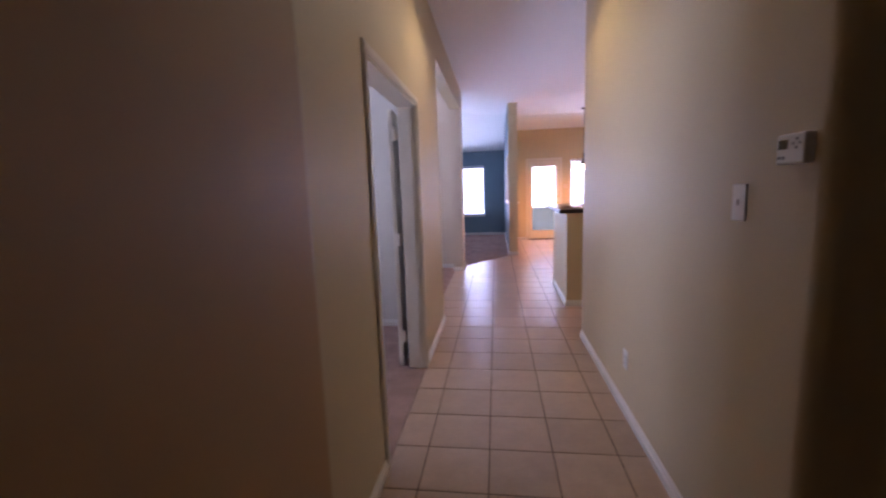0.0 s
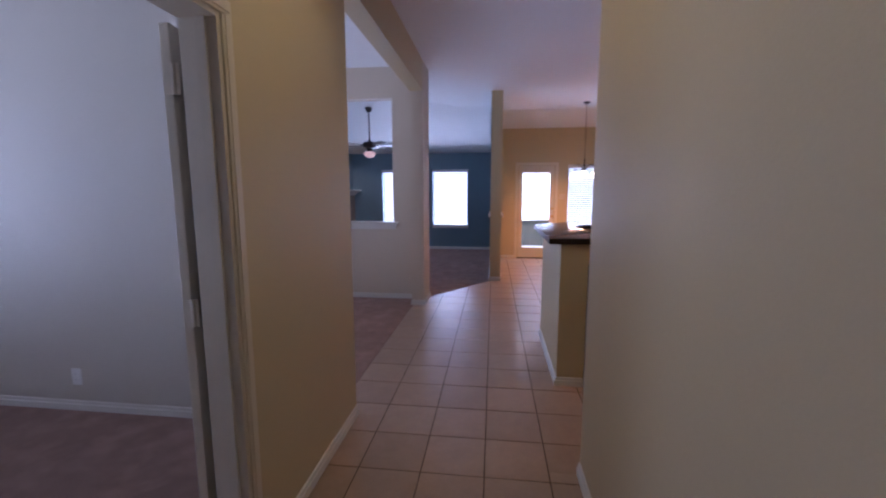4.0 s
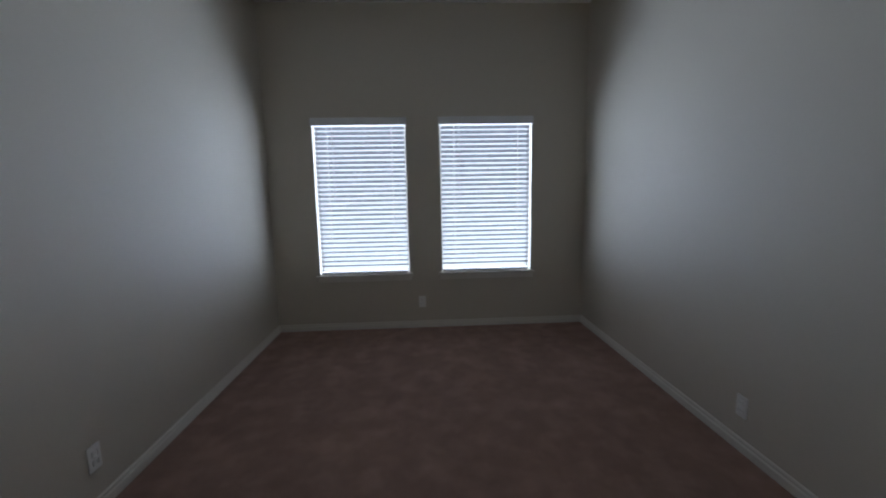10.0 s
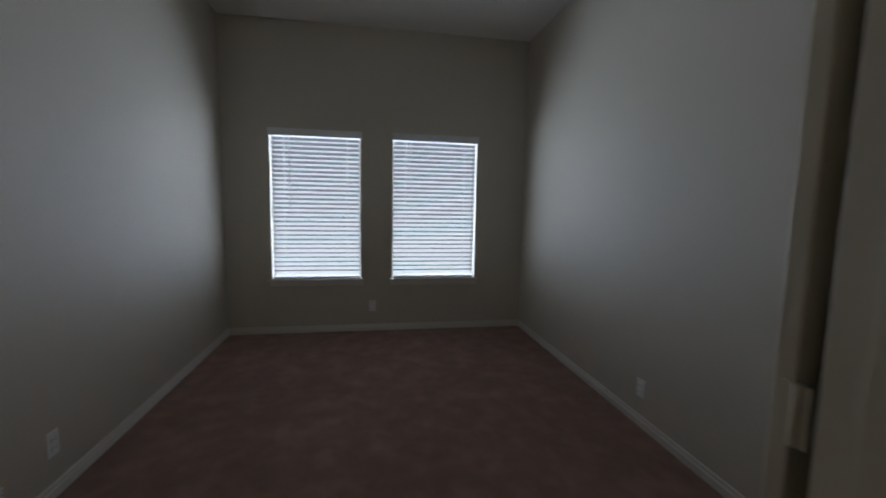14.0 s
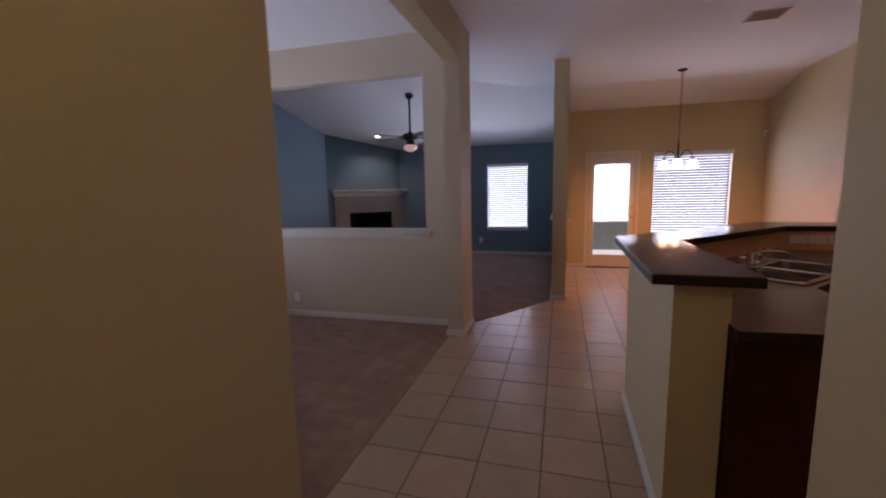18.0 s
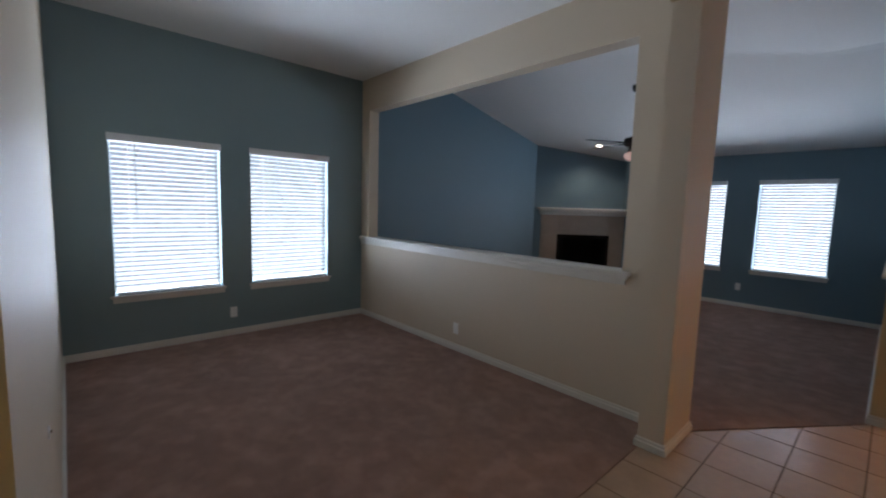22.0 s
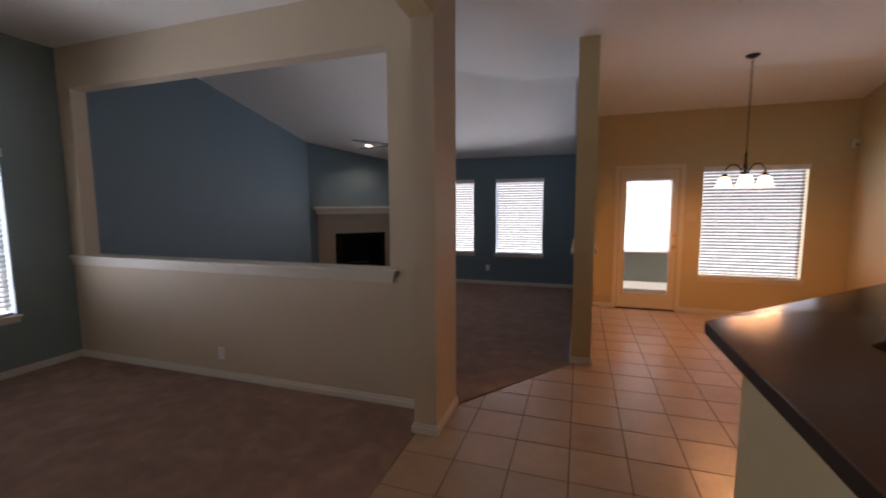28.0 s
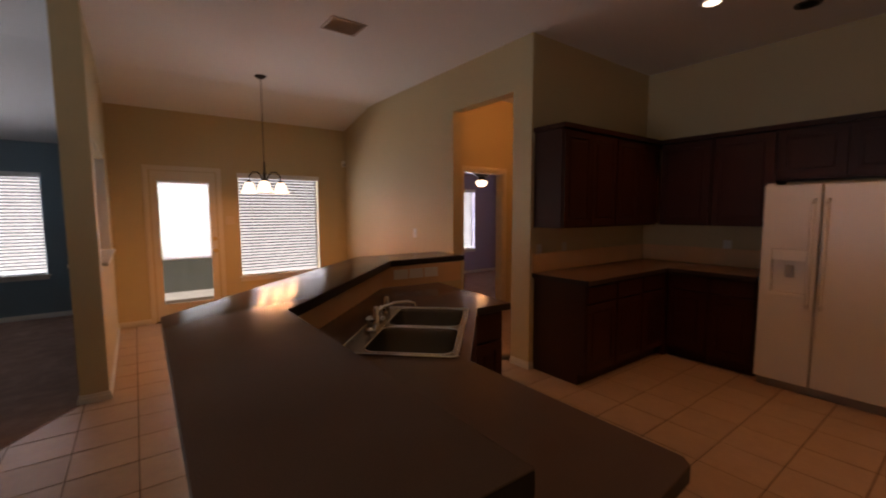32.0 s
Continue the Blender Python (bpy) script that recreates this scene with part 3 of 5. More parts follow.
def window_with_blind(number, cx, cy, width, sill, head, normal, power, blind_label, cord=True, tilt=-33):
    """A window in a wall opening: cx, cy on the room face of the wall, normal into the room. Local x runs along the wall, -y into the room."""
    turn = math.degrees(math.atan2(normal[1], normal[0])) + 90
    win = empty(f"window_{number}", cx, cy, 0, "white framed window behind the blind with a wooden sill", "window", kind="structure", turn=turn)
    hw = width / 2
    fr = 0.022
    for nm, c in (("window_frame", (-hw, 0.085, sill, -hw + fr, 0.125, head)), ("window_frame", (hw - fr, 0.085, sill, hw, 0.125, head)),
                  ("window_frame", (-hw + fr, 0.085, sill, hw - fr, 0.125, sill + fr)), ("window_frame", (-hw + fr, 0.085, head - fr, hw - fr, 0.125, head))):
        part(nm, box_bm(*c, 0.003), WHITE, win)
    p = part("pane", box_bm(-hw + fr, 0.100, sill + fr, hw - fr, 0.104, head - fr), GLASS, win)
    p.visible_shadow = False
    bm = box_bm(-hw - 0.035, -0.032, sill - 0.028, hw + 0.035, 0.0, sill - 0.004, 0.006)
    box_bm(-hw + 0.001, 0.0, sill - 0.02, hw - 0.001, 0.085, sill - 0.004, bm=bm)
    part("window_sill", bm, TRIM, win, "white painted wooden sill")
    part("apron", box_bm(-hw - 0.02, -0.014, sill - 0.075, hw + 0.02, 0.0, sill - 0.029, 0.004), TRIM, win)
    # blind
    blind = empty("window_blind", cx, cy, 0, blind_label, "window blind", "window blinds", turn=turn)
    bw = width - 0.032
    part("headrail", box_bm(-bw / 2, 0.012, head - 0.05, bw / 2, 0.062, head - 0.004, 0.003), BLIND, blind)
    part("valance", box_bm(-hw - 0.012, -0.022, head - 0.055, hw + 0.012, -0.012, head + 0.018, 0.004), BLIND, blind, "moulded white valance")
    for s in (-1, 1):
        part("valance_return", box_bm(s * (hw + 0.008) - 0.004, -0.012, head - 0.055, s * (hw + 0.008) + 0.004, 0.0, head + 0.018), BLIND, blind)
    low = sill + 0.006
    count = round((head - 0.075 - low - 0.03) / 0.0457)
    pitch = (head - 0.075 - low - 0.03) / count
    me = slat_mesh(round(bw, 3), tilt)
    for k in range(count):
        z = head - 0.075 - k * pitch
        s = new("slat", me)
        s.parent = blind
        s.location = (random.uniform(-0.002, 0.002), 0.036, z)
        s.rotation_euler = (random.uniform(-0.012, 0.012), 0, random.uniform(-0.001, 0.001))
    part("bottom_rail", box_bm(-bw / 2, 0.012, low, bw / 2, 0.060, low + 0.018, 0.003), BLIND, blind)
    for x in (-bw * 0.36, bw * 0.36):
        bm = box_bm(x - 0.004, 0.0095, low + 0.01, x + 0.004, 0.0105, head - 0.05)
        box_bm(x - 0.003, 0.0615, low + 0.01, x + 0.003, 0.0625, head - 0.05, bm=bm)
        part("ladder_cord", bm, SHADE, blind)
    if cord:
        part("tilt_wand", tube_bm([(-bw * 0.30, 0.004, head - 0.06), (-bw * 0.30, 0.002, head - 0.75)], 0.004, 6), BLIND, blind)
    # the sky's light, in the opening between glass and blind
    window_light(cx - normal[0] * 0.076, cy - normal[1] * 0.076, (sill + head) / 2, width - 0.004, head - sill - 0.02, normal, power)
    return win


BLIND_TEXT = "white two-inch slat blind, lowered and tilted open, glowing with daylight"
for n, (a, c) in enumerate(BED_WIN):
    window_with_blind(n + 1, WEST, (a + c) / 2, c - a, W_SILL, W_HEAD, (1, 0), SKY_W, BLIND_TEXT)
for n, (a, c) in enumerate(DIN_WIN):
    window_with_blind(n + 3, WEST, (a + c) / 2, c - a, W_SILL, W_HEAD, (1, 0), SKY_D, BLIND_TEXT)
for n, (a, c) in enumerate(LIV_WIN):
    window_with_blind(n + 5, (a + c) / 2, LIV_N, c - a, 0.63, 2.04, (0, -1), SKY_N, BLIND_TEXT, cord=False)
for n, (a, c) in enumerate(BRK_WIN):
    window_with_blind(n + 7, (a + c) / 2, DOOR_WALL, c - a, 0.54, 2.05, (0, -1), SKY_B, "wide white slat blind over the breakfast nook window", cord=False)
window_with_blind(8, 6.87, 12.0, 0.90, 0.60, 2.0, (0, -1), 75, "white slat blind in the purple bedroom", cord=False)

# ---- back door with a large pane ----
casing("back_door_casing", (1.25, DOOR_WALL), 0.80, 2.06, (0, -1), "cream painted casing round the back door", w=0.058)
back = empty("door_2", 1.25, DOOR_WALL, 0, "cream back door with one tall glass pane and a white inset blind", "door", kind="structure")
for nm, c in (("stile", (-0.40, 0.012, 0.02, -0.30, 0.056, 2.05)), ("stile", (0.30, 0.012, 0.02, 0.40, 0.056, 2.05)),
              ("bottom_rail", (-0.30, 0.012, 0.02, 0.30, 0.056, 0.24)), ("top_rail", (-0.30, 0.012, 1.91, 0.30, 0.056, 2.05))):
    part(nm, box_bm(*c, 0.002), CREAM, back)
for c in ((-0.32, 0.004, 0.22, -0.295, 0.012, 1.93), (0.295, 0.004, 0.22, 0.32, 0.012, 1.93), (-0.295, 0.004, 0.22, 0.295, 0.012, 0.245), (-0.295, 0.004, 1.905, 0.295, 0.012, 1.93)):
    part("glazing_bead", box_bm(*c, 0.002), CREAM, back)
p = part("pane", box_bm(-0.30, 0.030, 0.24, 0.30, 0.034, 1.91), CLEAR, back)
p.visible_shadow = False
part("threshold", box_bm(-0.42, -0.01, 0.0, 0.42, 0.12, 0.018, 0.004), BRONZE, back, "dark metal threshold")
for zc in (0.95, 1.12):
    kb = lathe_bm([(0.028, 0), (0.028, 0.006), (0.012, 0.010), (0.012, 0.03), (0.027, 0.042), (0.027, 0.058), (0.018, 0.066), (0.0, 0.067)] if zc < 1 else [(0.030, 0), (0.030, 0.008), (0.022, 0.014), (0.0, 0.015)], 18)
    bmesh.ops.rotate(kb, cent=(0, 0, 0), matrix=Matrix.Rotation(radians(90), 3, "X"), verts=kb.verts[:])
    bmesh.ops.translate(kb, vec=(0.345, 0.012, zc), verts=kb.verts[:])
    part("knob" if zc < 1 else "deadbolt", kb, BRASS, back, "brass door hardware", True)
shade = empty("door_blind", 1.25, DOOR_WALL, 0, "white cellular blind drawn over most of the back door pane", "window blind", "window blinds")
part("headrail", box_bm(-0.31, -0.018, 1.895, 0.31, 0.003, 1.925, 0.003), BLIND, shade)
bm = bmesh.new()
for k in range(51):
    z = 1.895 - 0.0202 * (k + 0.5)
    box_bm(-0.295, -0.009, z - 0.0092, 0.295, -0.005, z + 0.0092, 0.0, bm)
part("pleats", bm, SHADE, shade, "backlit white pleats")
part("bottom_rail", box_bm(-0.30, -0.012, 0.85, 0.30, -0.002, 0.865, 0.002), BLIND, shade)
window_light(1.25, DOOR_WALL + 0.09, 1.38, 0.58, 1.04, (0, -1), 30)

# outside the back door: slab, sunlit beyond the shade of the house, and a fence
tagged(part("patio", box_bm(-1.5, DOOR_WALL + 0.15, -0.25, 4.6, 15.2, -0.06), material("concrete", (0.58, 0.56, 0.52), 0.9, blotch=0.12, blotch_scale=2, grain=0.1, grain_scale=80)), "concrete patio slab behind the house", "patio", kind="structure")
fence = empty("fence", 0, 13.9, -0.06, "weathered board fence behind the patio, shade put into its grey", "fence")
fb = box_bm(-0.0725, 0, 0, 0.0725, 0.009, 1.85, 0.003)
first = part("board", fb, FENCE, fence)
first.location = (0.55, 0, 0)
for k in range(1, 13):
    o = new("board", first.data)
    o.parent = fence
    o.location = (0.55 + 0.142 * k, 0.011 * (k % 2), 0)
part("rail", box_bm(0.45, 0.022, 1.5, 2.35, 0.07, 1.59), FENCE, fence)

# bright hazy sky low behind the neighbouring gardens, west and north
HAZE = glow("bright_hazy_sky", (0.6, 0.6, 0.6), (1.0, 0.99, 0.97), 2.0)
for x0, y0, x1, y1 in ((-8.3, -8.0, -8.2, 17.0), (-8.2, 17.0, 12.0, 17.1)):
    tagged(part("backdrop", box_bm(x0, y0, -0.25, x1, y1, 7.0), HAZE), "bright hazy sky beyond the gardens", "sky", kind="structure")

# ---- pass-through sill ----
ledge = empty("passthrough_sill", -2.73, DIN_N, 1.04, "white moulded sill capping the half wall", "sill", kind="structure")
part("cap", box_bm(-1.885, -0.045, 0.0, 1.755, 0.165, 0.030, 0.008), TRIM, ledge)
part("moulding", box_bm(-1.885, -0.028, -0.030, 1.735, 0.0, 0.0, 0.006), TRIM, ledge)
part("lower_moulding", box_bm(-1.885, -0.015, -0.070, 1.72, 0.0, -0.030, 0.004), TRIM, ledge)
led2 = empty("nook_sill", (POST_W + POST_E) / 2, 9.65, 1.05, "white sill and jamb of the pass-through beside the nook", "sill", kind="structure")
part("cap", box_bm(-0.125, -0.85, 0.0, 0.135, 0.85, 0.028, 0.006), TRIM, led2)
part("jamb", box_bm(-0.09, 0.835, 0.028, 0.09, 0.85, 1.05), TRIM, led2)
part("jamb", box_bm(-0.09, -0.85, 0.028, 0.09, -0.835, 1.05), TRIM, led2)


# ---- plates ----
def wall_plate(name, x, y, z, normal, kind, label, w=0.072, h=0.116, mat=None):
    """A switch, socket or blank plate on a wall face."""
    mat = mat or WHITE
    top = empty(name, x, y, z, label, "switch" if "switch" in name else "outlet", "wall plates", turn=math.degrees(math.atan2(normal[1], normal[0])) + 90)
    part("plate", box_bm(-w / 2, -0.006, -h / 2, w / 2, 0, h / 2, 0.0025), mat, top)
    if kind == "switch":
        gangs = max(1, round(w / 0.06))
        for g in range(gangs):
            gx = (g - (gangs - 1) / 2) * 0.046
            bm = box_bm(gx - 0.005, -0.014, -0.010, gx + 0.005, -0.006, 0.012, 0.002)
            part("toggle", bm, mat, top)
    else:
        for zz in (-0.02, 0.02):
            bm = box_bm(-0.016, -0.008, zz - 0.014, 0.016, -0.006, zz + 0.014, 0.004)
            part("socket", bm, WHITE, top)
            bm = box_bm(-0.008, -0.0088, zz - 0.005, -0.006, -0.008, zz + 0.005)
            box_bm(0.006, -0.0088, zz - 0.005, 0.008, -0.008, zz + 0.005, bm=bm)
            part("slot", bm, GREY, top)
    for zz in ((-0.045, 0.045) if kind == "switch" else (0.0,)):
        sb = lathe_bm([(0.003, 0), (0.003, 0.001), (0.0, 0.0012)], 8)
        bmesh.ops.rotate(sb, cent=(0, 0, 0), matrix=Matrix.Rotation(radians(90), 3, "X"), verts=sb.verts[:])
        bmesh.ops.translate(sb, vec=(0, -0.006, zz), verts=sb.verts[:])
        part("screw", sb, WHITE, top)
    return top


wall_plate("light_switch", HALL_R, 1.345, 1.345, (-1, 0), "switch", "single white toggle switch on the hall wall")
wall_plate("wall_outlet", HALL_R, 2.44, 0.345, (-1, 0), "outlet", "white duplex outlet low on the hall wall")
wall_plate("wall_outlet", WEST, 2.385, 0.27, (1, 0), "outlet", "white duplex outlet between the bedroom windows")
wall_plate("wall_outlet", -2.455, BED_N, 0.24, (0, -1), "outlet", "white duplex outlet on the bedroom wall")
wall_plate("wall_outlet", -2.27, BED_S, 0.25, (0, 1), "outlet", "white duplex outlet on the shaded bedroom wall")
wall_plate("wall_outlet", -1.99, BED_S, 0.20, (0, 1), "outlet", "yellowed almond outlet near the bedroom baseboard", 0.072, 0.10, mat=ALMOND)
wall_plate("wall_outlet", WEST, 5.615, 0.26, (1, 0), "outlet", "white duplex outlet between the dining room windows")
wall_plate("wall_outlet", -2.735, DIN_N, 0.235, (0, -1), "outlet", "white duplex outlet on the half wall")
wall_plate("wall_outlet", -1.40, LIV_N, 0.33, (0, -1), "outlet", "white duplex outlet on the blue wall")
wall_plate("light_switch", 1.80, DOOR_WALL, 1.38, (0, -1), "switch", "almond double switch beside the back door", 0.116, mat=ALMOND)
wall_plate("light_switch", KIT_W, 8.90, 1.22, (-1, 0), "switch", "single white switch on the nook wall")
wall_plate("wall_outlet", 3.72, KIT_N, 1.13, (0, -1), "outlet", "white outlet over the kitchen counter")
wall_plate("wall_outlet", 4.10, KIT_N, 1.13, (0, -1), "switch", "white switch plate over the kitchen counter")
wall_plate("wall_outlet", KIT_E, 6.05, 1.13, (-1, 0), "outlet", "white outlet over the kitchen counter")

stat = empty("thermostat", HALL_R, 1.093, 1.492, "white wall thermostat with a small dark display", "thermostat", turn=-90)
part("housing", box_bm(-0.052, -0.027, -0.039, 0.052, 0, 0.039, 0.006), WHITE, stat)
part("display", box_bm(-0.042, -0.0285, 0.000, -0.010, -0.027, 0.024), LCD, stat)
for x, z in ((0.012, 0.013), (0.024, 0.024), (0.024, 0.002), (0.036, 0.013)):
    part("button", box_bm(x - 0.004, -0.029, z - 0.003, x + 0.004, -0.027, z + 0.003, 0.001), GREY, stat)
for x in (-0.038, -0.022):
    part("button", box_bm(x - 0.005, -0.0295, -0.026, x + 0.005, -0.027, -0.018, 0.001), GREY, stat)
sens = empty("alarm_sensor", 3.565, DOOR_WALL, 2.30, "small white alarm sensor high in the nook corner", "alarm sensor")
part("housing", box_bm(-0.03, -0.05, -0.05, 0.03, 0, 0.05, 0.010), WHITE, sens)
part("lens", box_bm(-0.018, -0.054, -0.035, 0.018, -0.05, 0.0, 0.001), GREY, sens)

# ---- fireplace on the diagonal wall ----
FPL = Vector((WEST, 11.19, 0))


def diagonal(u, v):
    """Plan place of a point u along the chimney wall and v into it."""
    return FPL.x + (u - v) * math.sqrt(0.5), FPL.y + (u + v) * math.sqrt(0.5)


corner = [(WEST - 0.05, 11.14), (-3.34, LIV_N + 0.05), (WEST - 0.05, LIV_N + 0.05)]
niche = [diagonal(u, v) for u, v in ((0.50, 0.0), (0.66, 0.30), (1.29, 0.30), (1.46, 0.0))]
chimney = prism_bm(corner, 0, 0.29)
prism_bm([corner[0], *niche, *corner[1:]], 0.29, 0.98, bm=chimney)
prism_bm(corner, 0.98, 3.0, bm=chimney)
tagged(part("wall_fireplace", chimney, BLUE), "blue diagonal chimney wall with the firebox niche", "wall", kind="structure")
fp = empty("fireplace", FPL.x, FPL.y, 0, "corner fireplace with tan tile surround, white mantel shelf and black firebox", "fireplace", turn=45)
# local x runs along the diagonal, -y into the room
for nm, c in (("surround_leg", (0.14, -0.03, 0, 0.47, 0.0, 1.02)), ("surround_leg", (1.49, -0.03, 0, 1.79, 0.0, 1.02)), ("surround_header", (0.14, -0.03, 1.02, 1.79, 0.0, 1.41)), ("surround_base", (0.47, -0.03, 0, 1.49, 0.0, 0.25))):
    leg = part(nm, box_bm(c[0], -0.024, c[2], c[3], 0.0, c[5]), STONE, fp)
    nx, nz = max(1, round((c[3] - c[0]) / 0.31)), max(1, round((c[5] - c[2]) / 0.31))
    for i in range(nx):
        for k in range(nz):
            x0, x1 = c[0] + (c[3] - c[0]) * i / nx + 0.002, c[0] + (c[3] - c[0]) * (i + 1) / nx - 0.002
            z0, z1 = c[2] + (c[5] - c[2]) * k / nz + 0.002, c[2] + (c[5] - c[2]) * (k + 1) / nz - 0.002
            part("tile", box_bm(x0, -0.028, z0, x1, -0.022, z1, 0.002), STONE, leg)
fire = bmesh.new()
box_bm(0.47, -0.026, 0.25, 0.51, -0.002, 1.02, bm=fire), box_bm(1.45, -0.026, 0.25, 1.49, -0.002, 1.02, bm=fire), box_bm(0.51, -0.026, 0.95, 1.45, -0.002, 1.02, bm=fire), box_bm(0.51, -0.026, 0.25, 1.45, -0.002, 0.32, bm=fire)
part("firebox_frame", fire, DARK, fp, "black metal firebox frame")
liner = bmesh.new()
inner, outer = ((0.51, -0.002), (0.67, 0.285), (1.28, 0.285), (1.45, -0.002)), ((0.505, -0.002), (0.662, 0.295), (1.288, 0.295), (1.455, -0.002))
for k in range(3):
    prism_bm([inner[k], inner[k + 1], outer[k + 1], outer[k]], 0.30, 0.97, bm=liner)
prism_bm(inner, 0.30, 0.32, bm=liner), prism_bm(inner, 0.95, 0.97, bm=liner)
part("firebox", liner, DARK, fp, "dark firebox")
grate = bmesh.new()
for k in range(7):
    box_bm(0.755 + 0.065 * k, 0.05, 0.39, 0.77 + 0.065 * k, 0.25, 0.405, bm=grate)
for y in (0.07, 0.22):
    box_bm(0.735, y, 0.375, 1.185, y + 0.015, 0.39, bm=grate)
    for x in (0.755, 1.155):
        box_bm(x, y, 0.32, x + 0.015, y + 0.015, 0.375, bm=grate)
part("grate", grate, BRONZE, fp, "black iron grate")
mantel = bmesh.new()
rings = []
for out, z in ((0.0, 1.405), (0.034, 1.405), (0.040, 1.420), (0.050, 1.426), (0.060, 1.445), (0.080, 1.470), (0.115, 1.490), (0.155, 1.500), (0.160, 1.508), (0.185, 1.512), (0.190, 1.518), (0.190, 1.540), (0.185, 1.545), (0.0, 1.545)):
    rings.append([mantel.verts.new(p) for p in ((0.14 - 0.45 * out, 0.0, z), (0.14 - 0.45 * out, -out, z), (1.79 + 0.45 * out, -out, z), (1.79 + 0.45 * out, 0.0, z))])
for a, b in zip(rings, rings[1:]):
    for k in range(4):
        mantel.faces.new((a[k], a[(k + 1) % 4], b[(k + 1) % 4], b[k]))
bmesh.ops.remove_doubles(mantel, verts=mantel.verts[:], dist=1e-5)
part("mantel_shelf", mantel, TRIM, fp, "white painted crown-moulded mantel")


# ---- ceiling fans ----
def ceiling_fan(x, y, z_ceiling, z_motor, label, blade_mat, blades=5, radius=0.66, turn=10.0, rod=True, shade_mat=None):
    top = empty("ceiling_fan", x, y, z_motor, label, "ceiling fan", turn=turn)
    drop = z_ceiling - z_motor
    part("canopy", lathe_bm([(0.025, -0.075), (0.05, -0.06), (0.068, -0.02), (0.07, 0.02)], 24, centre=(0, 0, drop)), BRONZE, top, smooth=True)
    if rod:
        part("downrod", tube_bm([(0, 0, 0.08), (0, 0, drop - 0.05)], 0.013, 12), BRONZE, top)
    part("motor", lathe_bm([(0.03, 0.11), (0.05, 0.085), (0.11, 0.075), (0.125, 0.05), (0.125, 0.0), (0.11, -0.02), (0.06, -0.035), (0.06, -0.06)], 32), BRONZE, top, smooth=True)
    for k in range(blades):
        a = 2 * math.pi * k / blades
        rot = Matrix.Rotation(a, 4, "Z")
        arm = box_bm(0.10, -0.02, 0.008, 0.22, 0.02, 0.014, 0.002)
        bmesh.ops.transform(arm, matrix=rot, verts=arm.verts[:])
        b_arm = part("blade_iron", arm, BRONZE, top)
        bl = prism_bm([(0.19, -0.05), (0.30, -0.062), (0.55, -0.07), (radius - 0.02, -0.06), (radius, -0.03), (radius, 0.03), (radius - 0.02, 0.06), (0.55, 0.07), (0.30, 0.062), (0.19, 0.05)], 0.016, 0.023)
        bmesh.ops.rotate(bl, cent=(0, 0, 0.02), matrix=Matrix.Rotation(radians(-9), 3, "X"), verts=bl.verts[:])
        bmesh.ops.transform(bl, matrix=rot, verts=bl.verts[:])
        part("blade", bl, blade_mat, top)
    part("light_fitter", lathe_bm([(0.06, -0.06), (0.07, -0.075), (0.075, -0.10), (0.05, -0.11)], 24), BRONZE, top, smooth=True)
    part("shade", lathe_bm([(0.07, -0.10), (0.105, -0.115), (0.115, -0.14), (0.095, -0.185), (0.05, -0.21), (0.0, -0.216)], 24), shade_mat or BULB_GLASS, top, "lit frosted glass bowl", True)
    return top


ceiling_fan(-2.10, 9.72, ceiling_z(-2.1, 9.72), 2.365, "dark bronze ceiling fan with amber glass bowl on a long rod", BRONZE, turn=22, shade_mat=AMBER_GLASS)
ceiling_fan(6.10, 10.4, 2.75, 2.19, "dark ceiling fan with a glowing white bowl in the purple bedroom", WOOD, turn=40)
bulb(6.10, 10.4, 1.93, 14, 0.08)


# ---- chandelier ----
ch = empty("chandelier", 1.95, 9.62, 1.90, "bronze three-arm chandelier with glowing frosted bell shades", "chandelier")
ctop = ceiling_z(1.95, 9.62) - 1.90
part("canopy", lathe_bm([(0.012, -0.035), (0.03, -0.03), (0.06, -0.012), (0.065, 0.0)], 24, centre=(0, 0, ctop)), BRONZE, ch, smooth=True)
for k in range(24):
    z = 0.18 + (ctop - 0.21) * k / 24
    h = (ctop - 0.21) / 24
    ang = 0 if k % 2 else math.pi / 2
    c, s = math.cos(ang), math.sin(ang)
    part("chain_link", tube_bm([(0.007 * c, 0.007 * s, z), (0.007 * c, 0.007 * s, z + h), (-0.007 * c, -0.007 * s, z + h), (-0.007 * c, -0.007 * s, z), (0.007 * c, 0.007 * s, z)], 0.003, 5), BRONZE, ch)
part("column", lathe_bm([(0.006, 0.20), (0.012, 0.18), (0.012, 0.08), (0.022, 0.05), (0.016, 0.0), (0.030, -0.03), (0.020, -0.06), (0.008, -0.075), (0.014, -0.09), (0.0, -0.10)], 20), BRONZE, ch, smooth=True)
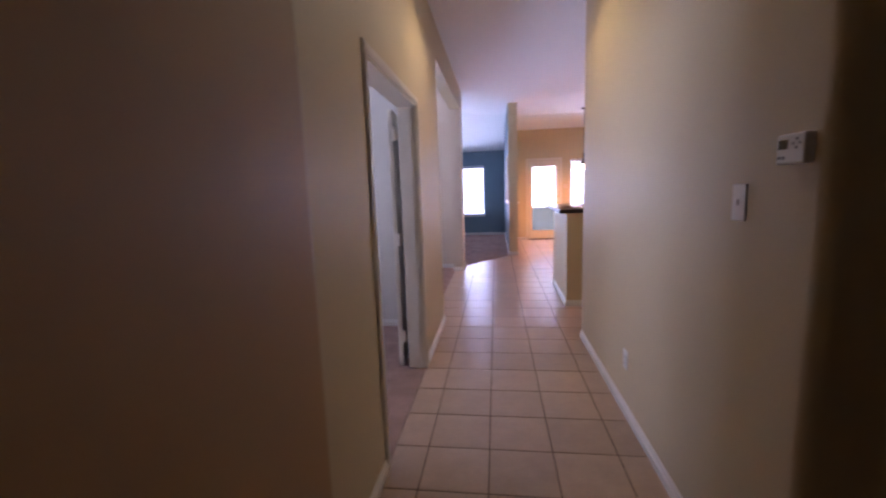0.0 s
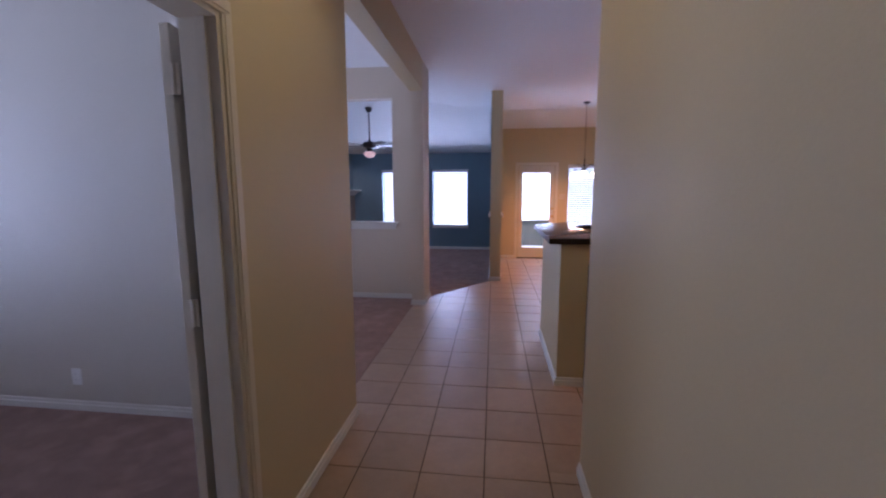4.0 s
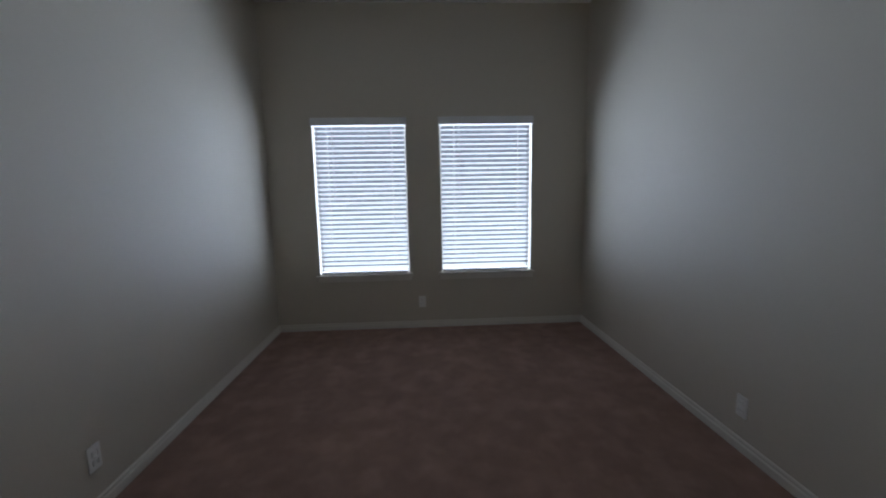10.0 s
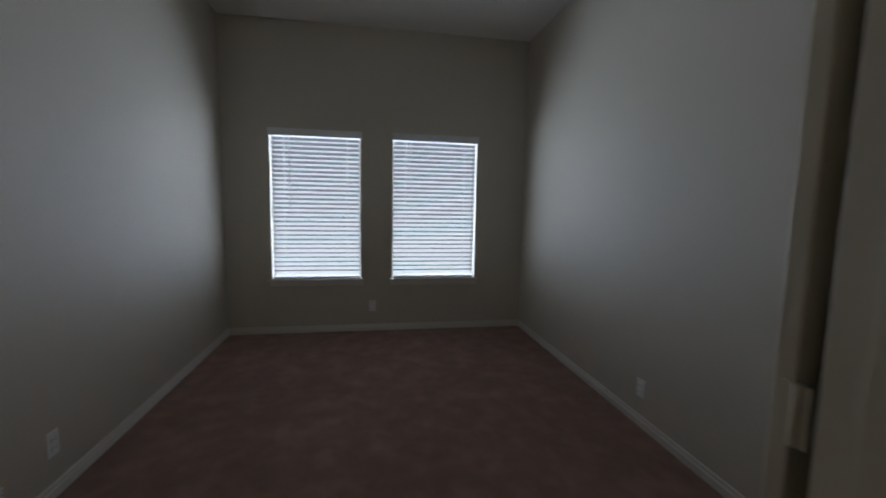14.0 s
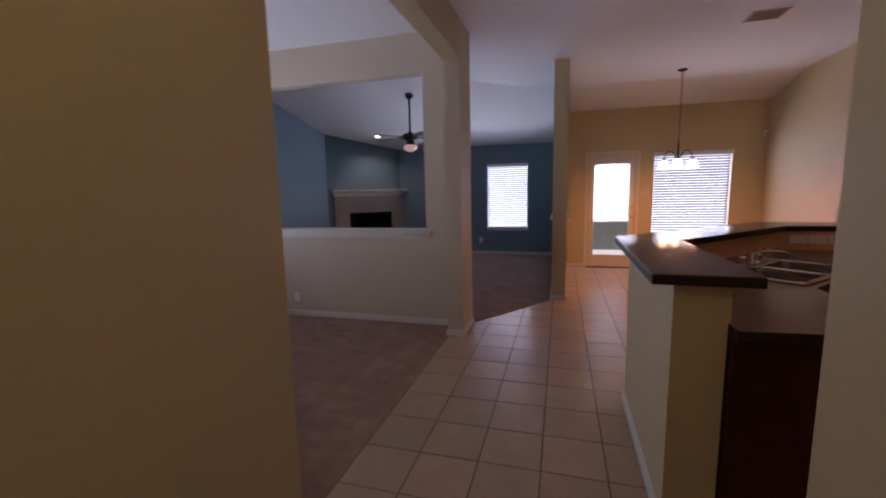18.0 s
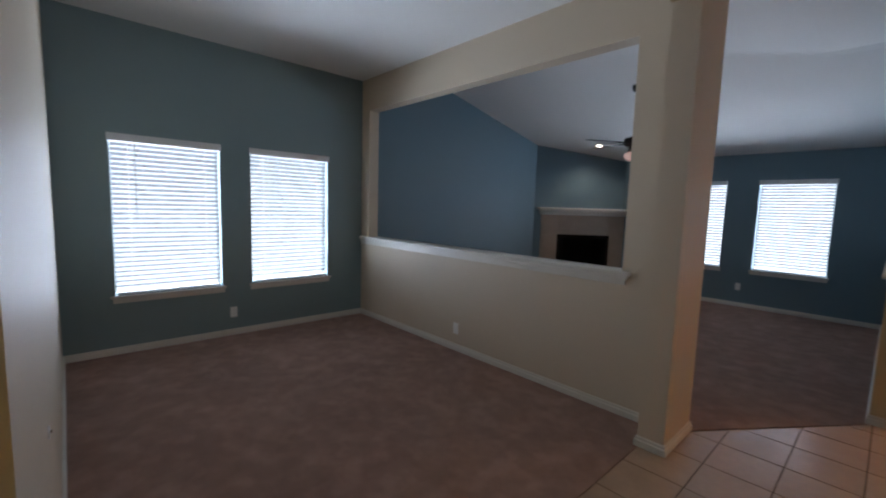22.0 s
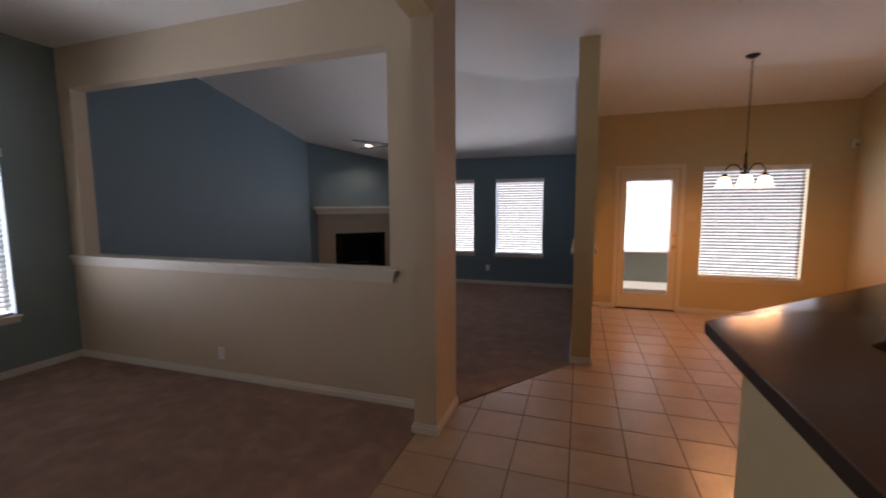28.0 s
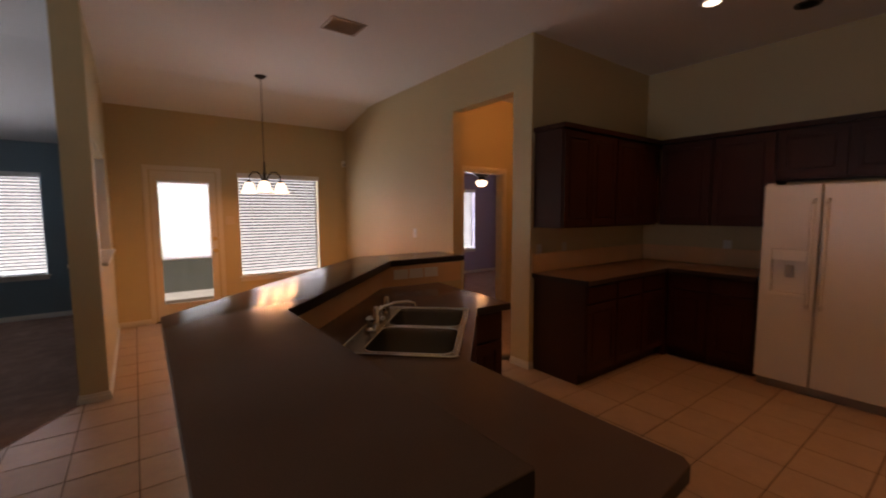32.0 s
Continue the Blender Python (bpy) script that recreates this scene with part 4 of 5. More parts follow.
for k in range(3):
    a = radians(15 + 120 * k)
    c, s = math.cos(a), math.sin(a)
    arm_pts = [(r * c, r * s, z) for r, z in ((0.02, -0.04), (0.05, 0.03), (0.09, 0.07), (0.15, 0.075), (0.195, 0.03), (0.205, -0.02))]
    arm = part("arm", tube_bm(arm_pts, 0.008, 8), BRONZE, ch, smooth=True)
    part("socket_cup", lathe_bm([(0.012, 0.0), (0.026, -0.01), (0.032, -0.035), (0.02, -0.04)], 16, centre=(0.205 * c, 0.205 * s, -0.02)), BRONZE, arm, smooth=True)
    part("shade", lathe_bm([(0.028, -0.050), (0.045, -0.062), (0.058, -0.095), (0.066, -0.135), (0.084, -0.168), (0.080, -0.169), (0.061, -0.136), (0.053, -0.097), (0.040, -0.067), (0.024, -0.056)], 24, centre=(0.205 * c, 0.205 * s, 0)), BULB_GLASS, arm, "glowing frosted bell shade", True)
    bulb(1.95 + 0.205 * c, 9.62 + 0.205 * s, 1.90 - 0.15, CHANDELIER, 0.035)

# recessed can in the living room, ceiling register, smoke detector, kitchen can and an added one
can = empty("recessed_light", -3.50, 11.50, ceiling_z(-3.5, 11.5), "lit recessed can light with white trim", "ceiling light", "recessed lights")
can.matrix_world = pose(-3.50, 11.50, ceiling_z(-3.5, 11.5), -math.degrees(math.atan(SLOPE)), 0, 0)
part("trim_ring", lathe_bm([(0.060, 0.004), (0.060, -0.004), (0.085, -0.006), (0.088, 0.0)], 28), WHITE, can, smooth=True)
part("lamp_face", lathe_bm([(0.0, -0.002), (0.058, -0.002), (0.058, 0.004)], 24), CAN_GLOW, can, "glowing lamp face")
downlight(-3.50, 11.50, ceiling_z(-3.5, 11.5) - 0.02, 26, 130, (1.0, 0.80, 0.58))
kc = empty("recessed_light", 4.30, 5.80, CEIL, "lit recessed can light with white trim", "ceiling light", "recessed lights")
part("trim_ring", lathe_bm([(0.060, 0.004), (0.060, -0.004), (0.085, -0.006), (0.088, 0.0)], 28), WHITE, kc, smooth=True)
part("lamp_face", lathe_bm([(0.0, -0.002), (0.058, -0.002), (0.058, 0.004)], 24), CAN_GLOW, kc, "glowing lamp face")
downlight(4.30, 5.80, CEIL - 0.01, KITCHEN_CAN, 112, (1.0, 0.44, 0.15))
kc3 = empty("recessed_light", 4.92, 5.37, CEIL, "unlit recessed can light with dark bronze trim", "ceiling light", "recessed lights")
part("trim_ring", lathe_bm([(0.060, 0.004), (0.060, -0.004), (0.085, -0.006), (0.088, 0.0)], 28), BRONZE, kc3, smooth=True)
part("baffle", lathe_bm([(0.0, -0.001), (0.058, -0.001), (0.058, 0.004)], 24), DARK, kc3, "black unlit baffle")
# added can, never in view, that brightens the bar backsplash and kitchen floor
added_can = empty("recessed_light", 3.50, 4.55, CEIL, "lit recessed can light with white trim", "ceiling light", "recessed lights")
part("trim_ring", lathe_bm([(0.060, 0.004), (0.060, -0.004), (0.085, -0.006), (0.088, 0.0)], 28), WHITE, added_can, smooth=True)
part("lamp_face", lathe_bm([(0.0, -0.002), (0.058, -0.002), (0.058, 0.004)], 24), CAN_GLOW, added_can, "glowing lamp face")
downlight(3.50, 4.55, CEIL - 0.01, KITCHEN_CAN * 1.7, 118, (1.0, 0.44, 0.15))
hc = empty("recessed_light", 0.10, 3.15, CEIL, "lit recessed can light in the hall ceiling", "ceiling light", "recessed lights")
part("trim_ring", lathe_bm([(0.060, 0.004), (0.060, -0.004), (0.085, -0.006), (0.088, 0.0)], 28), WHITE, hc, smooth=True)
part("lamp_face", lathe_bm([(0.0, -0.002), (0.058, -0.002), (0.058, 0.004)], 24), CAN_GLOW, hc, "glowing lamp face")
downlight(0.10, 3.15, CEIL - 0.01, HALL_CAN, 145, (1.0, 0.82, 0.38))
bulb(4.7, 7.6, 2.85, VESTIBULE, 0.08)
reg = empty("ceiling_register", 2.205, 7.83, CEIL, "tan metal air register in the ceiling", "ceiling vent")
for c in ((-0.155, -0.135, -0.008, 0.155, -0.110, 0), (-0.155, 0.110, -0.008, 0.155, 0.135, 0), (-0.155, -0.110, -0.008, -0.13, 0.110, 0), (0.13, -0.110, -0.008, 0.155, 0.110, 0)):
    part("frame", box_bm(*c, 0.002), TAN, reg)
part("backing", box_bm(-0.13, -0.11, -0.002, 0.13, 0.11, 0.0), BRONZE, reg)
for k in range(11):
    bm = box_bm(-0.13, -0.008, -0.001, 0.13, 0.008, 0.001)
    bmesh.ops.rotate(bm, cent=(0, 0, 0), matrix=Matrix.Rotation(radians(-30), 3, "X"), verts=bm.verts[:])
    bmesh.ops.translate(bm, vec=(0, -0.10 + 0.02 * k, -0.006), verts=bm.verts[:])
    part("louvre", bm, TAN, reg)


# ---- peninsula with raised bar ----
def plate_with_holes(outer, holes, z0, z1):
    """A slab of the plan with openings, from z0 to z1."""
    bm = bmesh.new()
    edges = []
    for loop in (outer, *holes):
        vs = [bm.verts.new((x, y, z1)) for x, y in loop]
        edges += [bm.edges.new((a, b)) for a, b in zip(vs, vs[1:] + vs[:1])]
    bmesh.ops.triangle_fill(bm, use_beauty=True, use_dissolve=True, edges=edges)
    made = bmesh.ops.extrude_face_region(bm, geom=bm.faces[:])
    bmesh.ops.translate(bm, vec=(0, 0, z0 - z1), verts=[g for g in made["geom"] if isinstance(g, bmesh.types.BMVert)])
    return bm


def rounded_rect(x0, y0, x1, y1, r, seg=5):
    pts = []
    for cx, cy, a0 in ((x1 - r, y1 - r, 0), (x0 + r, y1 - r, 90), (x0 + r, y0 + r, 180), (x1 - r, y0 + r, 270)):
        pts += [(cx + r * math.cos(radians(a0 + 90 * k / seg)), cy + r * math.sin(radians(a0 + 90 * k / seg))) for k in range(seg + 1)]
    return pts


def placed(points, x, y, turn):
    c, s = math.cos(radians(turn)), math.sin(radians(turn))
    return [(x + c * u - s * v, y + s * u + c * v) for u, v in points]


BAR_Z, CNT_Z = 1.14, 0.94
PEN = [(0.812, 4.785), (1.012, 4.785), (1.038, 5.955), (2.105, 7.045), (2.78, 6.965), (2.81, 7.20), (2.02, 7.22), (0.82, 5.94)]
tagged(part("wall_peninsula", prism_bm(PEN, 0, BAR_Z - 0.045), BEIGE), "beige angled half wall carrying the raised bar", "wall", kind="structure")
for a, b in zip(PEN[1:5], PEN[2:5]):
    d = Vector((b[0] - a[0], b[1] - a[1])).normalized()
    n = Vector((d.y, -d.x)) * 0.008
    pts = [a, b, (b[0] + n.x, b[1] + n.y), (a[0] + n.x, a[1] + n.y)]
    tagged(part("backsplash", prism_bm(pts, CNT_Z + 0.002, BAR_Z - 0.047), SPLASH), "tan laminate backsplash under the bar", "backsplash", kind="structure")
baseboard([PEN[1], PEN[0], PEN[7], PEN[6]], "white baseboard round the peninsula")
trim_pts = [(0.808, 4.771), (1.03, 4.771), (1.03, 4.784), (0.808, 4.784)]
tagged(part("trim", prism_bm(trim_pts, BAR_Z - 0.075, BAR_Z - 0.047), BEIGE), "beige moulding under the bar top", "trim", kind="structure")
BAR = [(0.722, 4.745), (1.112, 4.74), (1.113, 5.908), (2.16, 7.00), (2.84, 6.985), (2.86, 7.37), (2.08, 7.405), (0.738, 6.06)]
bar = tagged(part("bar_top", prism_bm(BAR, BAR_Z - 0.004, BAR_Z, 0.0015), COUNTER, smooth=True), "dark brown laminate raised bar top with a thick black edge", "countertop", kind="structure")
part("edge_band", prism_bm(BAR, BAR_Z - 0.045, BAR_Z - 0.004, 0.003), EDGE, bar, "near-black laminate edge")
SX, SY, ST = 1.725, 6.015, 47.0
hole = placed(rounded_rect(-0.385, -0.235, 0.385, 0.225, 0.03), SX, SY, ST)
CNT = [(1.014, 4.70), (1.63, 4.745), (1.652, 4.77), (1.66, 5.52), (2.24, 6.14), (2.495, 6.12), (2.575, 6.984), (2.107, 7.041), (1.04, 5.951)]
slab = tagged(part("countertop", plate_with_holes(CNT, [hole], CNT_Z - 0.003, CNT_Z), COUNTER), "dark brown laminate peninsula countertop with sink cut-out", "countertop", kind="structure")
part("edge_band", plate_with_holes(CNT, [hole], CNT_Z - 0.04, CNT_Z - 0.003), EDGE, slab, "near-black laminate edge")

sink = empty("kitchen_sink", SX, SY, CNT_Z, "double-bowl stainless steel sink set diagonally in the counter", "sink", turn=ST)
bowls = [rounded_rect(-0.374, -0.222, -0.012, 0.14, 0.055), rounded_rect(0.012, -0.222, 0.374, 0.14, 0.055)]
part("rim", plate_with_holes(rounded_rect(-0.395, -0.245, 0.395, 0.235, 0.03), bowls, 0.0005, 0.007), STEEL, sink)
for loop in (*bowls, rounded_rect(-0.393, -0.243, 0.393, 0.233, 0.03)):
    part("rim_bead", tube_bm([(x, y, 0.007) for x, y in loop + loop[:1]], 0.0045, 8), CHROME, sink, "polished rounded rim", True)
for loop in bowls:
    cx, cy = sum(p[0] for p in loop) / len(loop), sum(p[1] for p in loop) / len(loop)
    bm = bmesh.new()
    rings = []
    for s, z in ((1.0, 0.006), (0.98, -0.02), (0.95, -0.15), (0.88, -0.18), (0.2, -0.186)):
        rings.append([bm.verts.new((cx + (x - cx) * s, cy + (y - cy) * s, z)) for x, y in loop])
    for a, b in zip(rings, rings[1:]):
        for k in range(len(loop)):
            bm.faces.new((a[k], a[(k + 1) % len(loop)], b[(k + 1) % len(loop)], b[k]))
    bm.faces.new(rings[-1])
    bowl = part("bowl", bm, STEEL, sink, smooth=True)
    part("drain", lathe_bm([(0.0, 0.002), (0.03, 0.002), (0.042, 0.004), (0.045, 0.0)], 20, centre=(cx, cy, -0.186)), CHROME, bowl)
tap = empty("kitchen_faucet", SX, SY, CNT_Z + 0.007, "chrome kitchen faucet with swing spout and lever", "faucet", turn=ST)
part("deck_plate", prism_bm(rounded_rect(-0.13, 0.155, 0.13, 0.21, 0.025), 0, 0.012), CHROME, tap)
part("body", lathe_bm([(0.022, 0.012), (0.019, 0.04), (0.015, 0.055), (0.015, 0.085), (0.010, 0.094), (0.0, 0.096)], 20, centre=(0, 0.182, 0)), CHROME, tap, smooth=True)
part("spout", tube_bm([(0, 0.182, 0.06), (0.025, 0.15, 0.088), (0.06, 0.10, 0.100), (0.10, 0.05, 0.098), (0.125, 0.02, 0.086), (0.128, 0.014, 0.070)], 0.009, 12), CHROME, tap, smooth=True)
for hx in (-0.105, 0.105):
    knob = part("handle", lathe_bm([(0.020, 0.012), (0.012, 0.024), (0.014, 0.040), (0.022, 0.052), (0.023, 0.062), (0.016, 0.070), (0.0, 0.072)], 16, centre=(hx, 0.182, 0)), CHROME, tap, smooth=True)
    part("index_cap", lathe_bm([(0.009, 0.0705), (0.008, 0.074), (0.0, 0.0745)], 12, centre=(hx, 0.182, 0)), WHITE, knob)
part("side_sprayer", lathe_bm([(0.018, 0.0), (0.016, 0.02), (0.012, 0.05), (0.016, 0.085), (0.013, 0.10), (0.0, 0.102)], 14, centre=(0.20, 0.18, 0.0)), CHROME, tap, smooth=True)

tri_plate = empty("outlet_panel", 2.38, 7.003, 1.03, "row of three white double outlet plates on the backsplash", "outlet", turn=-6)
for k in range(3):
    pl = part("plate", box_bm(-0.185 + 0.128 * k, -0.009, -0.036, -0.185 + 0.116 + 0.128 * k, -0.002, 0.036, 0.002), WHITE, tri_plate)
    for s in (0.03, 0.085):
        part("socket", box_bm(-0.185 + 0.128 * k + s - 0.014, -0.011, -0.016, -0.185 + 0.128 * k + s + 0.014, -0.009, 0.016, 0.003), WHITE, pl)


def panel_door(name, x0, z0, x1, z1, y, parent, mat=None):
    """A framed cabinet front with a raised centre panel; the front faces -y."""
    mat = mat or WOOD
    f = 0.055 if z1 - z0 > 0.25 else 0.02
    bm = bmesh.new()
    if z1 - z0 > 0.25:
        for c in ((x0, z0, x0 + f, z1), (x1 - f, z0, x1, z1), (x0 + f, z0, x1 - f, z0 + f), (x0 + f, z1 - f, x1 - f, z1)):
            box_bm(c[0], y - 0.02, c[1], c[2], y, c[3], 0.002, bm)
        box_bm(x0 + f, y - 0.010, z0 + f, x1 - f, y, z1 - f, 0.0, bm)
        d = part(name, bm, mat, parent)
        part("raised_panel", box_bm(x0 + f + 0.022, y - 0.018, z0 + f + 0.022, x1 - f - 0.022, y - 0.010, z1 - f - 0.022, 0.006), mat, d)
    else:
        d = part(name, box_bm(x0, y - 0.02, z0, x1, y, z1, 0.005), mat, parent)
    return d


def base_cabinet(x, y, turn, w, depth, label, doors=1, drawer=True, group="base cabinets", tall=0.88):
    """A floor cabinet; x, y is the front left foot as seen from the front, -y local is the front."""
    top = empty("base_cabinet", x, y, 0, label, "cabinet", group, turn=turn)
    part("body", box_bm(0, 0.02, 0.10, w, depth, tall), WOOD, top)
    part("toe_kick", box_bm(0.0, 0.08, 0.0, w, depth, 0.10), WOOD, top)
    g = 0.012
    dw = (w - g * (doors + 1)) / doors
    for k in range(doors):
        x0 = g + k * (dw + g)
        if drawer:
            panel_door("drawer", x0, 0.72, x0 + dw, tall - 0.015, 0.02, top)
        panel_door("door", x0, 0.12, x0 + dw, 0.705 if drawer else tall - 0.015, 0.02, top)
    return top


def wall_cabinet(x, y, turn, w, depth, z0, z1, label, doors=1):
    top = empty("wall_cabinet", x, y, z0, label, "cabinet", "wall cabinets", turn=turn)
    h = z1 - z0
    part("body", box_bm(0, 0.02, 0, w, depth, h), WOOD, top)
    g = 0.010
    dw = (w - g * (doors + 1)) / doors
    for k in range(doors):
        x0 = g + k * (dw + g)
        panel_door("door", x0, 0.015, x0 + dw, h - 0.015, 0.02, top)
    return top


CAB = "dark cherry base cabinet with drawer over a panelled door"
UP = "dark cherry wall cabinet with raised-panel doors"
base_cabinet(1.605, 4.755, 90, 0.755, 0.585, "dark base cabinet at the end of the peninsula", 2, True, tall=CNT_Z - 0.04)
sinkbase = empty("sink_cabinet", 1.625, 5.525, 0, "dark cherry diagonal sink cabinet", "cabinet", turn=45)
part("body", box_bm(0.02, 0.02, 0.10, 0.82, 0.50, 0.70), WOOD, sinkbase)
part("toe_kick", box_bm(0.02, 0.08, 0.0, 0.82, 0.50, 0.10), WOOD, sinkbase)
panel_door("door", 0.04, 0.12, 0.42, 0.68, 0.02, sinkbase), panel_door("door", 0.43, 0.12, 0.80, 0.68, 0.02, sinkbase)
part("false_front", box_bm(0.02, 0.0, 0.72, 0.82, 0.03, 0.885, 0.004), WOOD, sinkbase)
base_cabinet(2.23, 6.16, 0, 0.245, 0.80, "narrow dark cherry cabinet at the end of the peninsula", 1, True, tall=CNT_Z - 0.04)
for k in range(3):
    base_cabinet(3.66 + 0.45 * k, 6.37, 0, 0.448, KIT_N - 6.37 - 0.004, CAB, 1)
base_cabinet(5.015, 6.36, -90, 0.375, 0.60, CAB, 1)
base_cabinet(5.015, 5.98, -90, 0.375, 0.60, CAB, 1)
part_corner = empty("corner_cabinet", 5.02, 6.375, 0, "dark cherry blind corner base cabinet", "cabinet")
part("body", box_bm(0.0, 0.0, 0.0, 0.595, 0.57, 0.88), WOOD, part_corner)
KC = [(3.63, 6.345), (4.985, 6.345), (4.985, 5.60), (KIT_E - 0.002, 5.60), (KIT_E - 0.002, KIT_N - 0.002), (3.63, KIT_N - 0.002)]
slab = tagged(part("countertop", prism_bm(KC, 0.917, 0.92), COUNTER), "dark brown laminate L-shaped kitchen countertop", "countertop", kind="structure")
part("edge_band", prism_bm(KC, 0.88, 0.917), EDGE, slab, "near-black laminate edge")
tagged(part("backsplash", box_bm(3.63, KIT_N - 0.012, 0.922, KIT_E - 0.015, KIT_N - 0.001, 1.10), SPLASH), "tan tile backsplash strip", "backsplash", kind="structure")
tagged(part("backsplash", box_bm(KIT_E - 0.012, 5.60, 0.922, KIT_E - 0.001, KIT_N - 0.015, 1.10), SPLASH), "tan tile backsplash strip", "backsplash", kind="structure")
for k in range(2):
    wall_cabinet(3.64 + 0.82 * k, 6.62, 0, 0.818, KIT_N - 6.62 - 0.004, 1.345, 2.20, UP, 2)
wall_cabinet(5.28, 6.61, -90, 0.50, KIT_E - 5.28 - 0.004, 1.345, 2.20, UP, 1)
wall_cabinet(5.28, 6.10, -90, 0.50, KIT_E - 5.28 - 0.004, 1.345, 2.20, UP, 1)
wall_cabinet(5.28, 5.595, -90, 0.93, KIT_E - 5.28 - 0.004, 1.76, 2.20, "short dark cherry cabinet over the refrigerator", 2)
CROWN = [(3.62, KIT_N - 0.003), (3.62, 6.60), (5.26, 6.60), (5.26, 4.64), (KIT_E - 0.003, 4.64), (KIT_E - 0.003, KIT_N - 0.003)]
tagged(part("crown_moulding", prism_bm(CROWN, 2.201, 2.245, 0.008), WOOD), "dark cherry crown moulding on the cabinets", "trim", kind="structure")

fr = empty("refrigerator", 4.92, 5.565, 0, "white side-by-side refrigerator with ice and water dispenser", "refrigerator", turn=-90)
part("body", box_bm(0.005, 0.075, 0.03, 0.895, 0.69, 1.69, 0.006), FRIDGE, fr)
part("base_grille", box_bm(0.01, 0.05, 0.0, 0.89, 0.10, 0.07, 0.004), GREY, fr)
left = plate_with_holes([(0.0, 0.08), (0.36, 0.08), (0.36, 1.70), (0.0, 1.70)], [[(0.075, 0.80), (0.305, 0.80), (0.305, 1.18), (0.075, 1.18)]], -0.07, 0.0)
bmesh.ops.rotate(left, cent=(0, 0, 0), matrix=Matrix.Rotation(radians(90), 3, "X"), verts=left.verts[:])
bmesh.ops.bevel(left, geom=[e for e in left.edges if len(e.link_faces) == 2 and e.calc_face_angle(0.0) > 0.5], offset=0.005, segments=2, affect="EDGES", profile=0.5)
fd = part("freezer_door", left, FRIDGE, fr, "white freezer door")
part("dispenser", box_bm(0.075, 0.045, 0.80, 0.305, 0.068, 1.18), FRIDGE, fd, "white dispenser recess")
part("refrigerator_door", box_bm(0.372, 0.0, 0.08, 0.90, 0.07, 1.70, 0.010), FRIDGE, fr, "white refrigerator door")
part("dispenser_panel", box_bm(0.078, -0.004, 1.09, 0.302, 0.046, 1.178, 0.004), WHITE, fd, "control panel")
part("dispenser_tray", box_bm(0.078, -0.006, 0.80, 0.302, 0.046, 0.825, 0.004), WHITE, fd)
part("dispenser_paddle", box_bm(0.165, 0.02, 0.95, 0.215, 0.044, 1.05, 0.004), GREY, fd)
for x in (0.325, 0.405):
    h = tube_bm([(x, 0.0, 0.72), (x, -0.035, 0.76), (x, -0.045, 0.90), (x, -0.045, 1.40), (x, -0.035, 1.54), (x, 0.0, 1.58)], 0.014, 10)
    part("handle", h, FRIDGE, fr, "long white handle", True)
for x in (0.04, 0.86):
    part("hinge_cap", box_bm(x - 0.03, 0.01, 1.70, x + 0.03, 0.09, 1.715, 0.004), FRIDGE, fr)


# ---- floor tiles, last ----
PITCH, JOINT, TX, TY = 0.337, 0.007, -0.048, 3.006


def clip(poly, a, b):
    """The part of a convex polygon to the left of the line from a to b."""
    out = []
    side = lambda p: (b[0] - a[0]) * (p[1] - a[1]) - (b[1] - a[1]) * (p[0] - a[0])
    for p, q in zip(poly, poly[1:] + poly[:1]):
        sp, sq = side(p), side(q)
        if sp >= 0:
            out.append(p)
        if sp * sq < 0:
            k = sp / (sp - sq)
            out.append((p[0] + (q[0] - p[0]) * k, p[1] + (q[1] - p[1]) * k))
    return out


# convex stretches of tiled floor, anticlockwise
AREAS = [
    [(HALL_L, -1.58), (1.98, -1.58), (1.98, FOYER_Y - 0.001), (HALL_L, FOYER_Y - 0.001)],
    [(HALL_L, FOYER_Y), (HALL_R, FOYER_Y), (HALL_R, KIT_S), (HALL_L, KIT_S)],
    [(HALL_L, KIT_S), (KIT_E, KIT_S), (KIT_E, DIN_S), (HALL_L, DIN_S)],
    [(PIER_W + 0.012, DIN_S), (KIT_E, DIN_S), (KIT_E, PIER_S), (PIER_W + 0.012, PIER_S)],
    [(HALL_L, PIER_S), (KIT_W + T, PIER_S), (KIT_W + T, PIER_N - 0.03), (HALL_L, PIER_N - 0.03)],
    [(HALL_L, PIER_N - 0.03), (KIT_W, PIER_N - 0.03), (KIT_W, POST_S - 0.02), (POST_W, POST_S - 0.02)],
    [(POST_W, POST_S - 0.02), (KIT_W, POST_S - 0.02), (KIT_W, POST_S), (POST_W, POST_S)],
    [(POST_E, POST_S), (KIT_W, POST_S), (KIT_W, DOOR_WALL), (POST_E, DOOR_WALL)],
    [(KIT_W, 7.08), (5.5, 7.08), (5.5, 8.75), (KIT_W, 8.75)],
]


def tile_geometry(poly):
    """Verts and faces of one tile with a worn edge, over its outline."""
    n = len(poly)
    cx, cy = sum(p[0] for p in poly) / n, sum(p[1] for p in poly) / n
    verts = []
    for z, s in ((-0.011, 0.0), (-0.0006, 0.0), (0.0, 0.003)):
        for x, y in poly:
            d = math.hypot(cx - x, cy - y) or 1.0
            verts.append((x + (cx - x) / d * s, y + (cy - y) / d * s, z))
    faces = [tuple(2 * n + k for k in range(n))]
    for r in (0, 1):
        faces += [(r * n + k, r * n + (k + 1) % n, (r + 1) * n + (k + 1) % n, (r + 1) * n + k) for k in range(n)]
    return verts, faces


